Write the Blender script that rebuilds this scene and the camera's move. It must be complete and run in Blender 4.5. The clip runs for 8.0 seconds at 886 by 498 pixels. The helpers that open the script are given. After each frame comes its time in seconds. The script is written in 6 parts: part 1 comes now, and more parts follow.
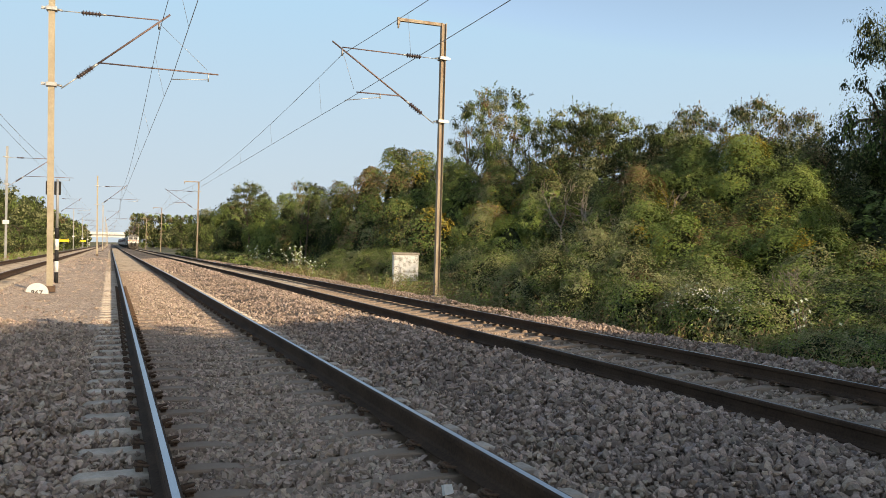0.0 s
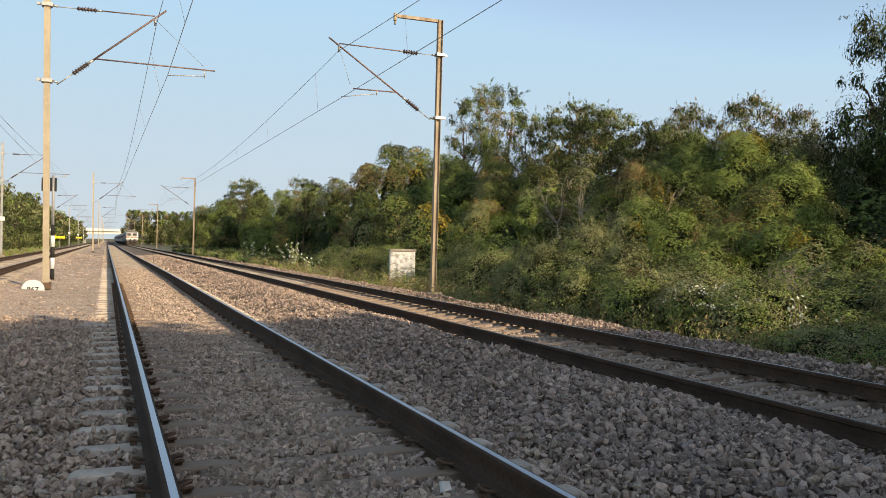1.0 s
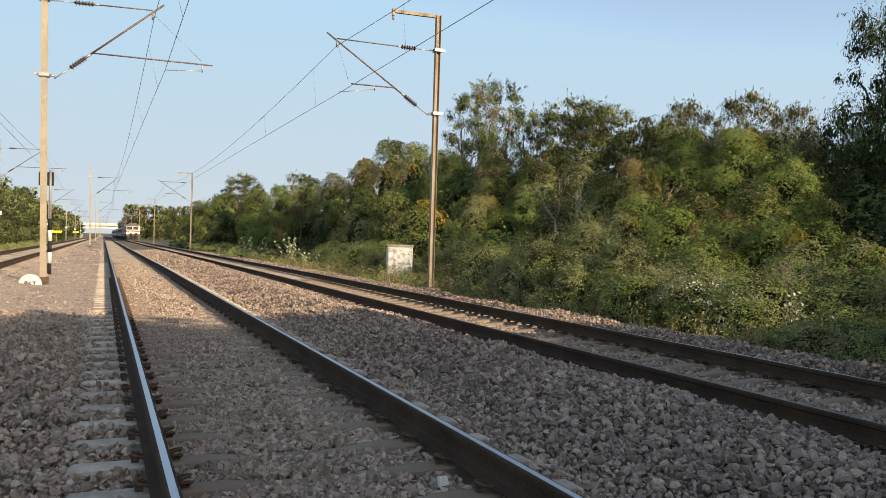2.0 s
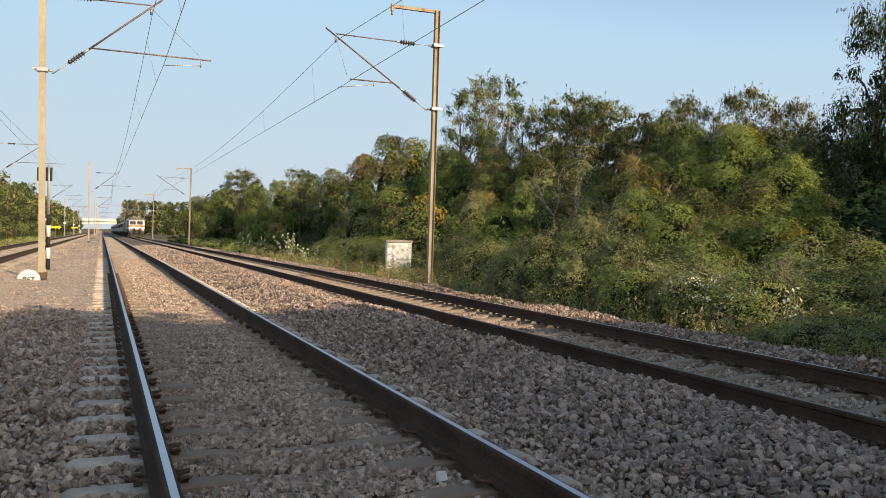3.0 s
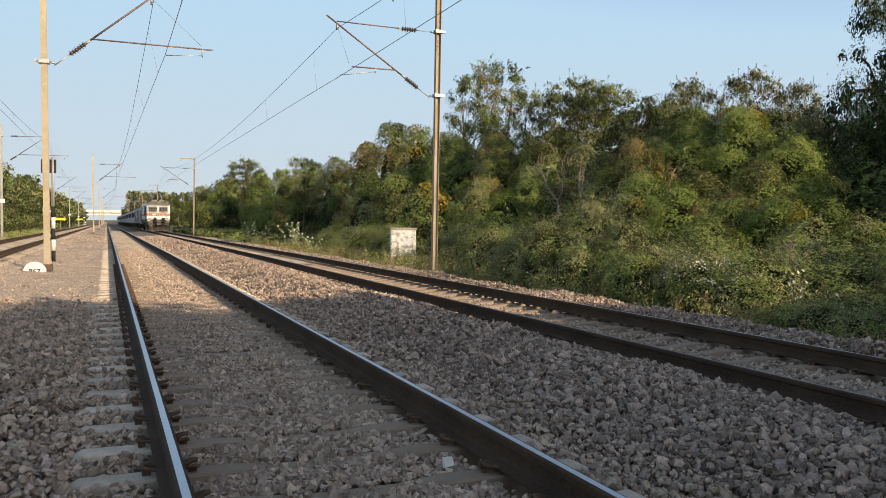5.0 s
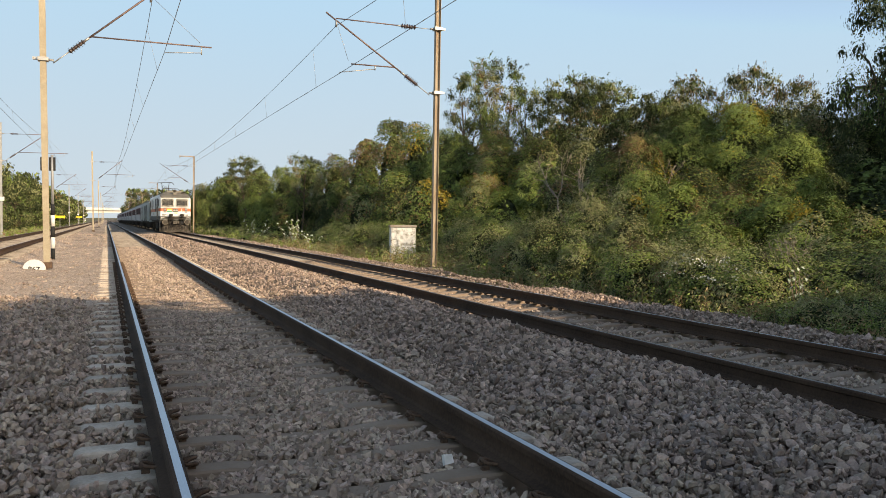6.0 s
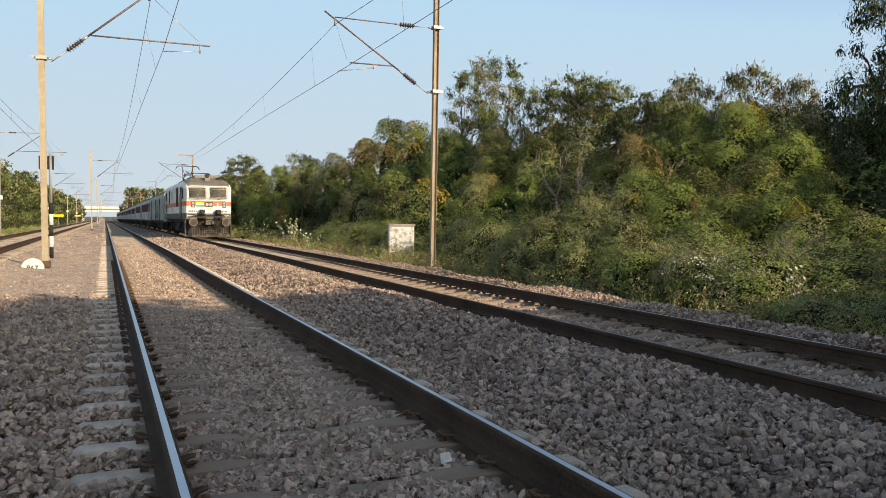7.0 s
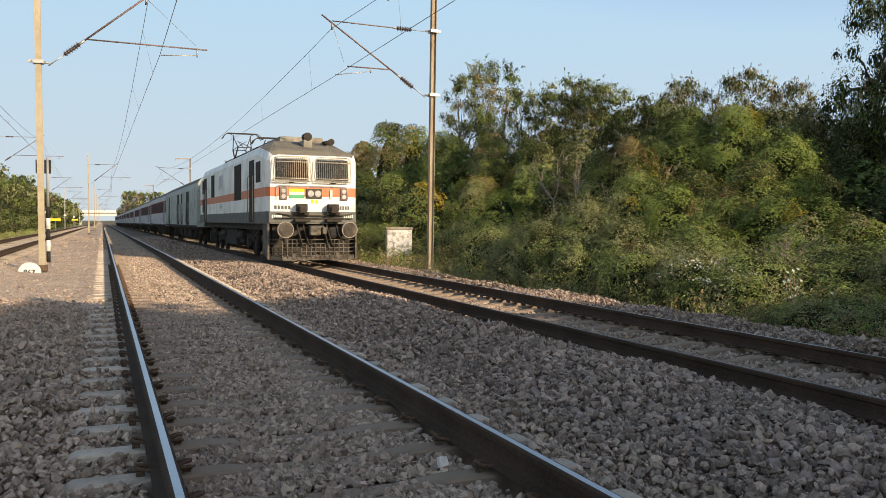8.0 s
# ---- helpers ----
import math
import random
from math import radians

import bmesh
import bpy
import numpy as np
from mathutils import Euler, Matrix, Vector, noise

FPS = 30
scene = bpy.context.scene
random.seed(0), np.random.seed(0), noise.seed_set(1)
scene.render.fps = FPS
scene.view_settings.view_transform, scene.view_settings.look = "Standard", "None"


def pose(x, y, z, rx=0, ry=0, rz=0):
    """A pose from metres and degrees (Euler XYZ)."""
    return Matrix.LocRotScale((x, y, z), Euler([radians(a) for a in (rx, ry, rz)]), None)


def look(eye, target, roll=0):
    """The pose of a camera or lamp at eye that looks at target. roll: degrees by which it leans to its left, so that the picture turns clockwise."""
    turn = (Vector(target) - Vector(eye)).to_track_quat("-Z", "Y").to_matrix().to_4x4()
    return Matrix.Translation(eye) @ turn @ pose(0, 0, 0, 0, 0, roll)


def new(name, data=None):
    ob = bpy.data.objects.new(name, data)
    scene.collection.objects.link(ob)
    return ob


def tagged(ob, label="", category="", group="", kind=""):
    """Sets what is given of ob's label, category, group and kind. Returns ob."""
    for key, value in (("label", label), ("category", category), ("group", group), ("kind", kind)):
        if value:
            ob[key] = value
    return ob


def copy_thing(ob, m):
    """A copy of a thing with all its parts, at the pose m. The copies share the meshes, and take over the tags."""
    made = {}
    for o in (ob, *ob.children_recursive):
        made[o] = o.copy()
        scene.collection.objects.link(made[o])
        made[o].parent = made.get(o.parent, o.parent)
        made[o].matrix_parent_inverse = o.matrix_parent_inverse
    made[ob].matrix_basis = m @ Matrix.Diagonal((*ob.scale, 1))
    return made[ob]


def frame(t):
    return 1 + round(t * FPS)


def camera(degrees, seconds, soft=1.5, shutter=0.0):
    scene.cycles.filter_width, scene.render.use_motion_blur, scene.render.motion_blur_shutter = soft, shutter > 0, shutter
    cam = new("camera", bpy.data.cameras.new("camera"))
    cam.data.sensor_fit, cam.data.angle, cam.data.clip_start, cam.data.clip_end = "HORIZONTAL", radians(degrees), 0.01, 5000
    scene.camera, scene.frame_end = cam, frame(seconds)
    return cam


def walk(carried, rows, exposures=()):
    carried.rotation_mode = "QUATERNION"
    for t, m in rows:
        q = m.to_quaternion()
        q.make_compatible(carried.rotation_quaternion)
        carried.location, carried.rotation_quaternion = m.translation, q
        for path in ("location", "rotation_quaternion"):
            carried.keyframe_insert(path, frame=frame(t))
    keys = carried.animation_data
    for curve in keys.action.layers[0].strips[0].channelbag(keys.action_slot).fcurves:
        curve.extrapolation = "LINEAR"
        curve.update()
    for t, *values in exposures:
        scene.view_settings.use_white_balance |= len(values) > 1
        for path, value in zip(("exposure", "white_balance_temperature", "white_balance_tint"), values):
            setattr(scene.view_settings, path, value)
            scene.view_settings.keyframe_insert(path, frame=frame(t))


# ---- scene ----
cam = camera(56.4, 8.0, soft=0.5)
PATH = [
    (0, (-1.178, -0.714, 1.388), (-0.431, 1.141, 1.384), 1.0),
    (0.5, (-1.179, -0.715, 1.39), (-0.429, 1.139, 1.38), 1.0),
    (1, (-1.183, -0.708, 1.388), (-0.428, 1.144, 1.376), 1.0),
    (1.5, (-1.193, -0.719, 1.39), (-0.434, 1.131, 1.373), 1.1),
    (3, (-1.191, -0.715, 1.387), (-0.427, 1.134, 1.354), 1.2),
    (3.5, (-1.187, -0.718, 1.386), (-0.426, 1.131, 1.344), 0.9),
    (4, (-1.183, -0.715, 1.382), (-0.427, 1.136, 1.328), 0.8),
    (4.5, (-1.188, -0.721, 1.386), (-0.434, 1.131, 1.326), 0.6),
    (6, (-1.181, -0.709, 1.384), (-0.427, 1.142, 1.313), 0.4),
    (6.5, (-1.181, -0.716, 1.382), (-0.427, 1.136, 1.311), 0.4),
    (7, (-1.181, -0.718, 1.384), (-0.424, 1.132, 1.31), 0.4),
    (7.5, (-1.175, -0.714, 1.381), (-0.415, 1.135, 1.31), 0.4),
    (8, (-1.174, -0.722, 1.387), (-0.412, 1.126, 1.321), 0.3),
]
EXPOSURE = [(0.0, 0.80, 7850, 10), (8.0, 0.80, 7850, 10)]
walk(cam, [(t, look(eye, target, roll)) for t, eye, target, roll in PATH], EXPOSURE)

# ---- light: low warm sun from behind on the right, clear hazy sky ----
SUN_WAY = Vector((-1.18, 2.17, -1.0)).normalized()
SUN_EL = math.asin(-SUN_WAY.z)
SUN_AZ = math.atan2(-SUN_WAY.x, -SUN_WAY.y)
sun = new("sun", bpy.data.lights.new("sun", "SUN"))
sun.data.energy, sun.data.angle, sun.data.color = 3.2, radians(0.6), (1.0, 0.88, 0.73)
sun.matrix_world = Matrix.Translation((30, -60, 40)) @ SUN_WAY.to_track_quat("-Z", "Y").to_matrix().to_4x4()
world = bpy.data.worlds.new("world")
scene.world = world
world.use_nodes = True
sky = world.node_tree.nodes.new("ShaderNodeTexSky")
sky.sky_type, sky.sun_disc = "NISHITA", False
sky.sun_elevation, sky.sun_rotation = SUN_EL, SUN_AZ
sky.altitude, sky.air_density, sky.dust_density, sky.ozone_density = 250, 0.85, 0.7, 1.5
back = world.node_tree.nodes["Background"]
back.inputs["Strength"].default_value = 0.149
haze = world.node_tree.nodes.new("ShaderNodeMix")          # thick haze evens out the bright horizon
haze.data_type, haze.blend_type = "RGBA", "DARKEN"
haze.inputs[0].default_value = 1.0
_up, _z, _zr, _caps = (world.node_tree.nodes.new(k) for k in ("ShaderNodeTexCoord", "ShaderNodeSeparateXYZ", "ShaderNodeMapRange", "ShaderNodeMix"))
_caps.data_type = "RGBA"
_zr.inputs["From Min"].default_value, _zr.inputs["From Max"].default_value = 0.0, 0.36
_caps.inputs[6].default_value, _caps.inputs[7].default_value = (2.24, 2.75, 3.45, 1), (1.44, 2.78, 4.4, 1)   # whitish low haze, clear blue above
world.node_tree.links.new(_up.outputs["Generated"], _z.inputs[0]), world.node_tree.links.new(_z.outputs["Z"], _zr.inputs["Value"])
world.node_tree.links.new(_zr.outputs["Result"], _caps.inputs[0]), world.node_tree.links.new(_caps.outputs[2], haze.inputs[7])
world.node_tree.links.new(sky.outputs["Color"], haze.inputs[6])
veil = world.node_tree.nodes.new("ShaderNodeMix")
veil.data_type = "RGBA"
veil.inputs[0].default_value = 0.08
veil.inputs[7].default_value = (1.55, 2.35, 2.95, 1)
world.node_tree.links.new(haze.outputs[2], veil.inputs[6])
# the haze glows towards the sun: the full sky there, the veiled one away from it
_w = world.node_tree
_dir, _dot, _rng, _glow = (_w.nodes.new(k) for k in ("ShaderNodeTexCoord", "ShaderNodeVectorMath", "ShaderNodeMapRange", "ShaderNodeMix"))
_dot.operation, _glow.data_type = "DOT_PRODUCT", "RGBA"
_dot.inputs[1].default_value = -SUN_WAY
_rng.interpolation_type = "SMOOTHSTEP"
_rng.inputs["From Min"].default_value, _rng.inputs["From Max"].default_value = -0.08, 0.4
_w.links.new(_dir.outputs["Generated"], _dot.inputs[0]), _w.links.new(_dot.outputs["Value"], _rng.inputs["Value"])
_w.links.new(_rng.outputs["Result"], _glow.inputs[0]), _w.links.new(veil.outputs[2], _glow.inputs[6]), _w.links.new(sky.outputs["Color"], _glow.inputs[7])
_w.links.new(_glow.outputs[2], back.inputs["Color"])


# ---- materials ----
def shade(name, a, b, rough=0.8, metal=0.0, scale=4.0, fine=40.0, bump=0.2, dist=0.01, island=0.0, per_object=0.0, hue=0.0, dirt=None, dirt_scale=1.2, dirt_edge=0.58, leaf=0.0, stretch=None):
    """Colour between a and b by coarse and fine noise; island / per_object: spread of brightness between pieces; dirt: a stain colour in patches."""
    m = bpy.data.materials.new(name)
    m.use_nodes = True
    nt = m.node_tree
    n, l = nt.nodes, nt.links
    bsdf = n["Principled BSDF"]
    tc = n.new("ShaderNodeTexCoord")
    src = tc.outputs["Object"]
    if stretch:
        mp = n.new("ShaderNodeMapping")
        mp.inputs["Scale"].default_value = stretch
        l.new(src, mp.inputs["Vector"])
        src = mp.outputs["Vector"]
    n1 = n.new("ShaderNodeTexNoise")
    n1.inputs["Scale"].default_value, n1.inputs["Detail"].default_value = scale, 4
    n2 = n.new("ShaderNodeTexNoise")
    n2.inputs["Scale"].default_value, n2.inputs["Detail"].default_value = fine, 6
    l.new(src, n1.inputs["Vector"]), l.new(src, n2.inputs["Vector"])
    add = n.new("ShaderNodeMath")
    add.operation = "ADD"
    l.new(n1.outputs["Fac"], add.inputs[0]), l.new(n2.outputs["Fac"], add.inputs[1])
    mr = n.new("ShaderNodeMapRange")
    mr.inputs["From Min"].default_value, mr.inputs["From Max"].default_value = 0.72, 1.28
    l.new(add.outputs[0], mr.inputs["Value"])
    mix = n.new("ShaderNodeMix")
    mix.data_type = "RGBA"
    mix.inputs[6].default_value, mix.inputs[7].default_value = (*a, 1), (*b, 1)
    l.new(mr.outputs["Result"], mix.inputs[0])
    col = mix.outputs[2]
    if dirt:
        n3 = n.new("ShaderNodeTexNoise")
        n3.inputs["Scale"].default_value, n3.inputs["Detail"].default_value, n3.inputs["Roughness"].default_value = dirt_scale, 6, 0.65
        l.new(src, n3.inputs["Vector"])
        r3 = n.new("ShaderNodeMapRange")
        r3.inputs["From Min"].default_value, r3.inputs["From Max"].default_value = dirt_edge - 0.1, dirt_edge + 0.12
        l.new(n3.outputs["Fac"], r3.inputs["Value"])
        mx = n.new("ShaderNodeMix")
        mx.data_type = "RGBA"
        mx.inputs[7].default_value = (*dirt, 1)
        l.new(r3.outputs["Result"], mx.inputs[0]), l.new(col, mx.inputs[6])
        col = mx.outputs[2]
    for spread, node, out in ((island, "ShaderNodeNewGeometry", "Random Per Island"), (per_object, "ShaderNodeObjectInfo", "Random")):
        if spread:
            g = n.new(node)
            hs = n.new("ShaderNodeHueSaturation")
            r = n.new("ShaderNodeMapRange")
            r.inputs["To Min"].default_value, r.inputs["To Max"].default_value = 1 - spread, 1 + spread
            l.new(g.outputs[out], r.inputs["Value"]), l.new(r.outputs["Result"], hs.inputs["Value"])
            if hue:
                w = n.new("ShaderNodeMath")
                w.operation = "MULTIPLY"
                w.inputs[1].default_value = 7.31
                fr = n.new("ShaderNodeMath")
                fr.operation = "FRACT"
                r2 = n.new("ShaderNodeMapRange")
                r2.inputs["To Min"].default_value, r2.inputs["To Max"].default_value = 0.5 - hue, 0.5 + hue
                l.new(g.outputs[out], w.inputs[0]), l.new(w.outputs[0], fr.inputs[0]), l.new(fr.outputs[0], r2.inputs["Value"]), l.new(r2.outputs["Result"], hs.inputs["Hue"])
            l.new(col, hs.inputs["Color"])
            col = hs.outputs["Color"]
    l.new(col, bsdf.inputs["Base Color"])
    bsdf.inputs["Roughness"].default_value, bsdf.inputs["Metallic"].default_value = rough, metal
    if bump:
        bp = n.new("ShaderNodeBump")
        bp.inputs["Strength"].default_value, bp.inputs["Distance"].default_value = bump, dist
        l.new(add.outputs[0], bp.inputs["Height"]), l.new(bp.outputs["Normal"], bsdf.inputs["Normal"])
    bsdf.inputs["Specular IOR Level"].default_value = 0.5 if rough < 0.6 else 0.15
    if leaf:
        tr = n.new("ShaderNodeBsdfTranslucent")
        ms = n.new("ShaderNodeMixShader")
        ms.inputs[0].default_value = leaf
        l.new(col, tr.inputs["Color"]), l.new(bsdf.outputs[0], ms.inputs[1]), l.new(tr.outputs[0], ms.inputs[2])
        l.new(ms.outputs[0], n["Material Output"].inputs["Surface"])
        bsdf.inputs["Specular IOR Level"].default_value = 0.10
    return m


def gravel(name, a, b, size, bump):
    """Loose stones too far off to be pieces: cells with a tone each and gaps between."""
    m = shade(name, a, b, rough=0.95, scale=0.7, fine=9, bump=0)
    nt = m.node_tree
    n, l = nt.nodes, nt.links
    bsdf = n["Principled BSDF"]
    col = bsdf.inputs["Base Color"].links[0].from_socket
    tc = n.new("ShaderNodeTexCoord")
    vo = n.new("ShaderNodeTexVoronoi")
    vo.inputs["Scale"].default_value = 1 / size
    l.new(tc.outputs["Object"], vo.inputs["Vector"])
    bw = n.new("ShaderNodeSeparateColor")
    l.new(vo.outputs["Color"], bw.inputs[0])
    r = n.new("ShaderNodeMapRange")
    r.inputs["To Min"].default_value, r.inputs["To Max"].default_value = 0.55, 1.4
    l.new(bw.outputs[0], r.inputs["Value"])
    hs = n.new("ShaderNodeHueSaturation")
    l.new(r.outputs["Result"], hs.inputs["Value"]), l.new(col, hs.inputs["Color"]), l.new(hs.outputs["Color"], bsdf.inputs["Base Color"])
    bp = n.new("ShaderNodeBump")
    bp.invert = True
    bp.inputs["Strength"].default_value, bp.inputs["Distance"].default_value = bump, size * 0.6
    l.new(vo.outputs["Distance"], bp.inputs["Height"]), l.new(bp.outputs["Normal"], bsdf.inputs["Normal"])
    return m


M_DUSTY = shade("dusty_ballast_stone", (0.335, 0.25, 0.186), (0.50, 0.386, 0.298), 0.95, scale=6, fine=60, bump=0.5, dist=0.006, island=0.38, hue=0.012, dirt=(0.24, 0.165, 0.11), dirt_scale=3, dirt_edge=0.6)
M_STONE = shade("ballast_stone", (0.24, 0.176, 0.135), (0.45, 0.34, 0.266), 0.92, scale=6, fine=60, bump=0.5, dist=0.006, island=0.45, hue=0.009, dirt=(0.20, 0.14, 0.10), dirt_scale=3, dirt_edge=0.62)
M_BASALT = shade("grey_ballast_stone", (0.15, 0.122, 0.108), (0.31, 0.255, 0.225), 0.9, scale=6, fine=60, bump=0.5, dist=0.006, island=0.6, hue=0.006)
M_PIECE = shade("ballast_stone_single", (0.17, 0.135, 0.115), (0.36, 0.285, 0.24), 0.92, scale=6, fine=60, bump=0.5, dist=0.006, per_object=0.55, hue=0.009)
# darker than the stones: shade in the gaps between them is put into this colour
M_BED = gravel("ballast_gravel", (0.13, 0.10, 0.075), (0.25, 0.20, 0.15), 0.045, 0.9)
M_SAND = gravel("dusty_sand", (0.37, 0.275, 0.20), (0.53, 0.405, 0.30), 0.028, 0.6)
M_SOIL = shade("dry_soil", (0.16, 0.12, 0.085), (0.27, 0.21, 0.155), 0.97, scale=0.3, fine=12, bump=0.5, dist=0.03, dirt=(0.10, 0.115, 0.05), dirt_scale=0.12, dirt_edge=0.47)
M_CONC = shade("sleeper_concrete", (0.46, 0.375, 0.285), (0.62, 0.52, 0.41), 0.9, scale=3, fine=45, bump=0.35, dist=0.006, per_object=0.14, dirt=(0.27, 0.20, 0.145), dirt_scale=1.6, dirt_edge=0.56)
M_RAILSIDE = shade("rusty_rail_side", (0.048, 0.030, 0.020), (0.092, 0.056, 0.036), 0.92, 0.0, scale=2, fine=50, bump=0.3, dist=0.004)
M_RAILTOP = shade("polished_rail_head", (0.36, 0.38, 0.42), (0.50, 0.51, 0.54), 0.33, 1.0, scale=1.0, fine=60, bump=0.03, dist=0.002, stretch=(6, 0.35, 6))
M_RAILDULL = shade("worn_rail_head", (0.12, 0.10, 0.09), (0.20, 0.17, 0.15), 0.42, 0.8, scale=1.0, fine=60, bump=0.05, dist=0.002, stretch=(6, 0.35, 6))
M_CLIP = shade("rusty_clip", (0.075, 0.048, 0.033), (0.16, 0.10, 0.065), 0.85, scale=12, fine=80, bump=0.3, dist=0.003)
M_MAST = shade("weathered_mast_paint", (0.32, 0.265, 0.18), (0.44, 0.37, 0.26), 0.6, 0.15, scale=1.2, fine=30, bump=0.12, dist=0.004, dirt=(0.29, 0.215, 0.145), dirt_scale=1.6, dirt_edge=0.6)
M_MASTRUST = shade("rust_streaked_mast_paint", (0.29, 0.225, 0.155), (0.42, 0.345, 0.25), 0.65, 0.1, scale=1.5, fine=25, bump=0.15, dist=0.004, dirt=(0.23, 0.145, 0.085), dirt_scale=1.2, dirt_edge=0.55, stretch=(3, 3, 0.4))
M_GREYMAST = shade("grey_galvanised_mast", (0.27, 0.27, 0.26), (0.38, 0.37, 0.35), 0.6, 0.3, scale=2, fine=30, bump=0.1)
M_TUBE = shade("rusted_bracket_tube", (0.13, 0.085, 0.075), (0.24, 0.165, 0.14), 0.6, 0.3, scale=3, fine=40, bump=0.15, dist=0.003)
M_INSUL = shade("brown_porcelain", (0.05, 0.032, 0.028), (0.09, 0.06, 0.05), 0.3, scale=5, fine=40, bump=0.05)
M_STEEL = shade("galvanised_fitting", (0.35, 0.33, 0.30), (0.5, 0.47, 0.42), 0.5, 0.6, scale=5, fine=50, bump=0.1)
M_WIRE = shade("oxidised_wire", (0.22, 0.21, 0.20), (0.32, 0.30, 0.28), 0.5, 0.5, scale=3, fine=20, bump=0)
M_WHITE = shade("chalky_white_paint", (0.62, 0.59, 0.53), (0.76, 0.73, 0.67), 0.85, scale=2.5, fine=35, bump=0.25, dist=0.006, dirt=(0.36, 0.30, 0.23), dirt_scale=3.0, dirt_edge=0.64)
M_BLACK = shade("matt_black_paint", (0.015, 0.015, 0.015), (0.035, 0.033, 0.03), 0.6, scale=4, fine=40, bump=0.08)
M_YELLOW = shade("yellow_sign_paint", (0.72, 0.52, 0.03), (0.82, 0.62, 0.06), 0.6, scale=4, fine=30, bump=0.05)
M_BARK = shade("bark", (0.09, 0.065, 0.045), (0.19, 0.145, 0.105), 0.95, scale=3, fine=25, bump=0.7, dist=0.02)
M_TWIG = shade("dry_twig", (0.17, 0.12, 0.08), (0.30, 0.22, 0.15), 0.95, scale=5, fine=40, bump=0.3)


# brown rust and dust stain on the sleepers between and under the rails
nt = M_CONC.node_tree
_tc, _sep, _abs, _rng, _mx = (nt.nodes.new(k) for k in ("ShaderNodeTexCoord", "ShaderNodeSeparateXYZ", "ShaderNodeMath", "ShaderNodeMapRange", "ShaderNodeMix"))
_abs.operation, _mx.data_type = "ABSOLUTE", "RGBA"
_rng.inputs["From Min"].default_value, _rng.inputs["From Max"].default_value = 1.02, 0.86
_rng.inputs["To Max"].default_value = 0.8
_mx.inputs[7].default_value = (0.235, 0.163, 0.11, 1)
_col = nt.nodes["Principled BSDF"].inputs["Base Color"].links[0].from_socket
nt.links.new(_tc.outputs["Object"], _sep.inputs[0]), nt.links.new(_sep.outputs["X"], _abs.inputs[0]), nt.links.new(_abs.outputs[0], _rng.inputs["Value"])
nt.links.new(_rng.outputs["Result"], _mx.inputs[0]), nt.links.new(_col, _mx.inputs[6]), nt.links.new(_mx.outputs[2], nt.nodes["Principled BSDF"].inputs["Base Color"])
M_PLAINCONC = shade("weathered_concrete", (0.30, 0.25, 0.195), (0.43, 0.365, 0.29), 0.9, scale=3, fine=45, bump=0.3, dist=0.006, dirt=(0.17, 0.13, 0.095), dirt_scale=2.0, dirt_edge=0.55)


def foliage(name, a, b, spread=0.22, hue=0.014, leaf=0.12):
    return shade(name, a, b, 0.62, scale=0.55, fine=3.5, bump=0, island=spread, hue=hue, leaf=leaf)


F_MID = foliage("mid_green_leaf", (0.100, 0.146, 0.040), (0.205, 0.248, 0.070))
F_LIGHT = foliage("light_green_leaf", (0.155, 0.21, 0.048), (0.275, 0.33, 0.088))
# Serves crown insides too: some of its darkness is shade put into colour
F_DARK = foliage("dark_shaded_green_leaf", (0.034, 0.045, 0.019), (0.075, 0.085, 0.031))
F_OLIVE = foliage("dusty_olive_leaf", (0.205, 0.208, 0.090), (0.355, 0.345, 0.165))
F_BROWN = foliage("withered_brown_leaf", (0.165, 0.105, 0.05), (0.29, 0.19, 0.095), 0.35)
F_YELLOW = foliage("yellow_turning_leaf", (0.28, 0.205, 0.025), (0.43, 0.31, 0.05), 0.25)
F_PALE = foliage("pale_silvery_leaf", (0.38, 0.42, 0.29), (0.55, 0.58, 0.43), 0.2, 0.01)
F_FLOWER = foliage("white_flower", (0.62, 0.60, 0.50), (0.78, 0.76, 0.66), 0.15, 0.01)
F_DRYGRASS = foliage("dry_grass", (0.20, 0.15, 0.07), (0.34, 0.26, 0.13), 0.3)

# train
M_LOCOWHITE = shade("locomotive_white_paint", (0.78, 0.76, 0.70), (0.88, 0.86, 0.80), 0.45, scale=1.0, fine=14, bump=0.03, dirt=(0.60, 0.57, 0.50), dirt_scale=1.6, dirt_edge=0.55)
M_ORANGE = shade("orange_band_paint", (0.56, 0.15, 0.055), (0.66, 0.20, 0.08), 0.5, scale=2, fine=20, bump=0.03)
M_LOCOGREY = shade("locomotive_dark_grey", (0.10, 0.10, 0.09), (0.17, 0.165, 0.145), 0.7, scale=2, fine=25, bump=0.1, dirt=(0.21, 0.175, 0.13), dirt_scale=2.5, dirt_edge=0.6)
M_ROOF = shade("sooty_roof", (0.15, 0.135, 0.105), (0.24, 0.215, 0.17), 0.85, scale=1.5, fine=20, bump=0.1, dirt=(0.10, 0.085, 0.07), dirt_scale=1.5, dirt_edge=0.55)
M_UNDER = shade("grimy_underframe", (0.030, 0.025, 0.021), (0.07, 0.058, 0.046), 0.85, scale=4, fine=35, bump=0.3, dist=0.006)
M_GLASS = shade("dark_cab_glass", (0.02, 0.024, 0.028), (0.045, 0.05, 0.055), 0.08, scale=2, fine=10, bump=0)
M_GUARD = shade("rusty_window_guard", (0.25, 0.20, 0.15), (0.42, 0.36, 0.28), 0.7, 0.2, scale=8, fine=60, bump=0.1)
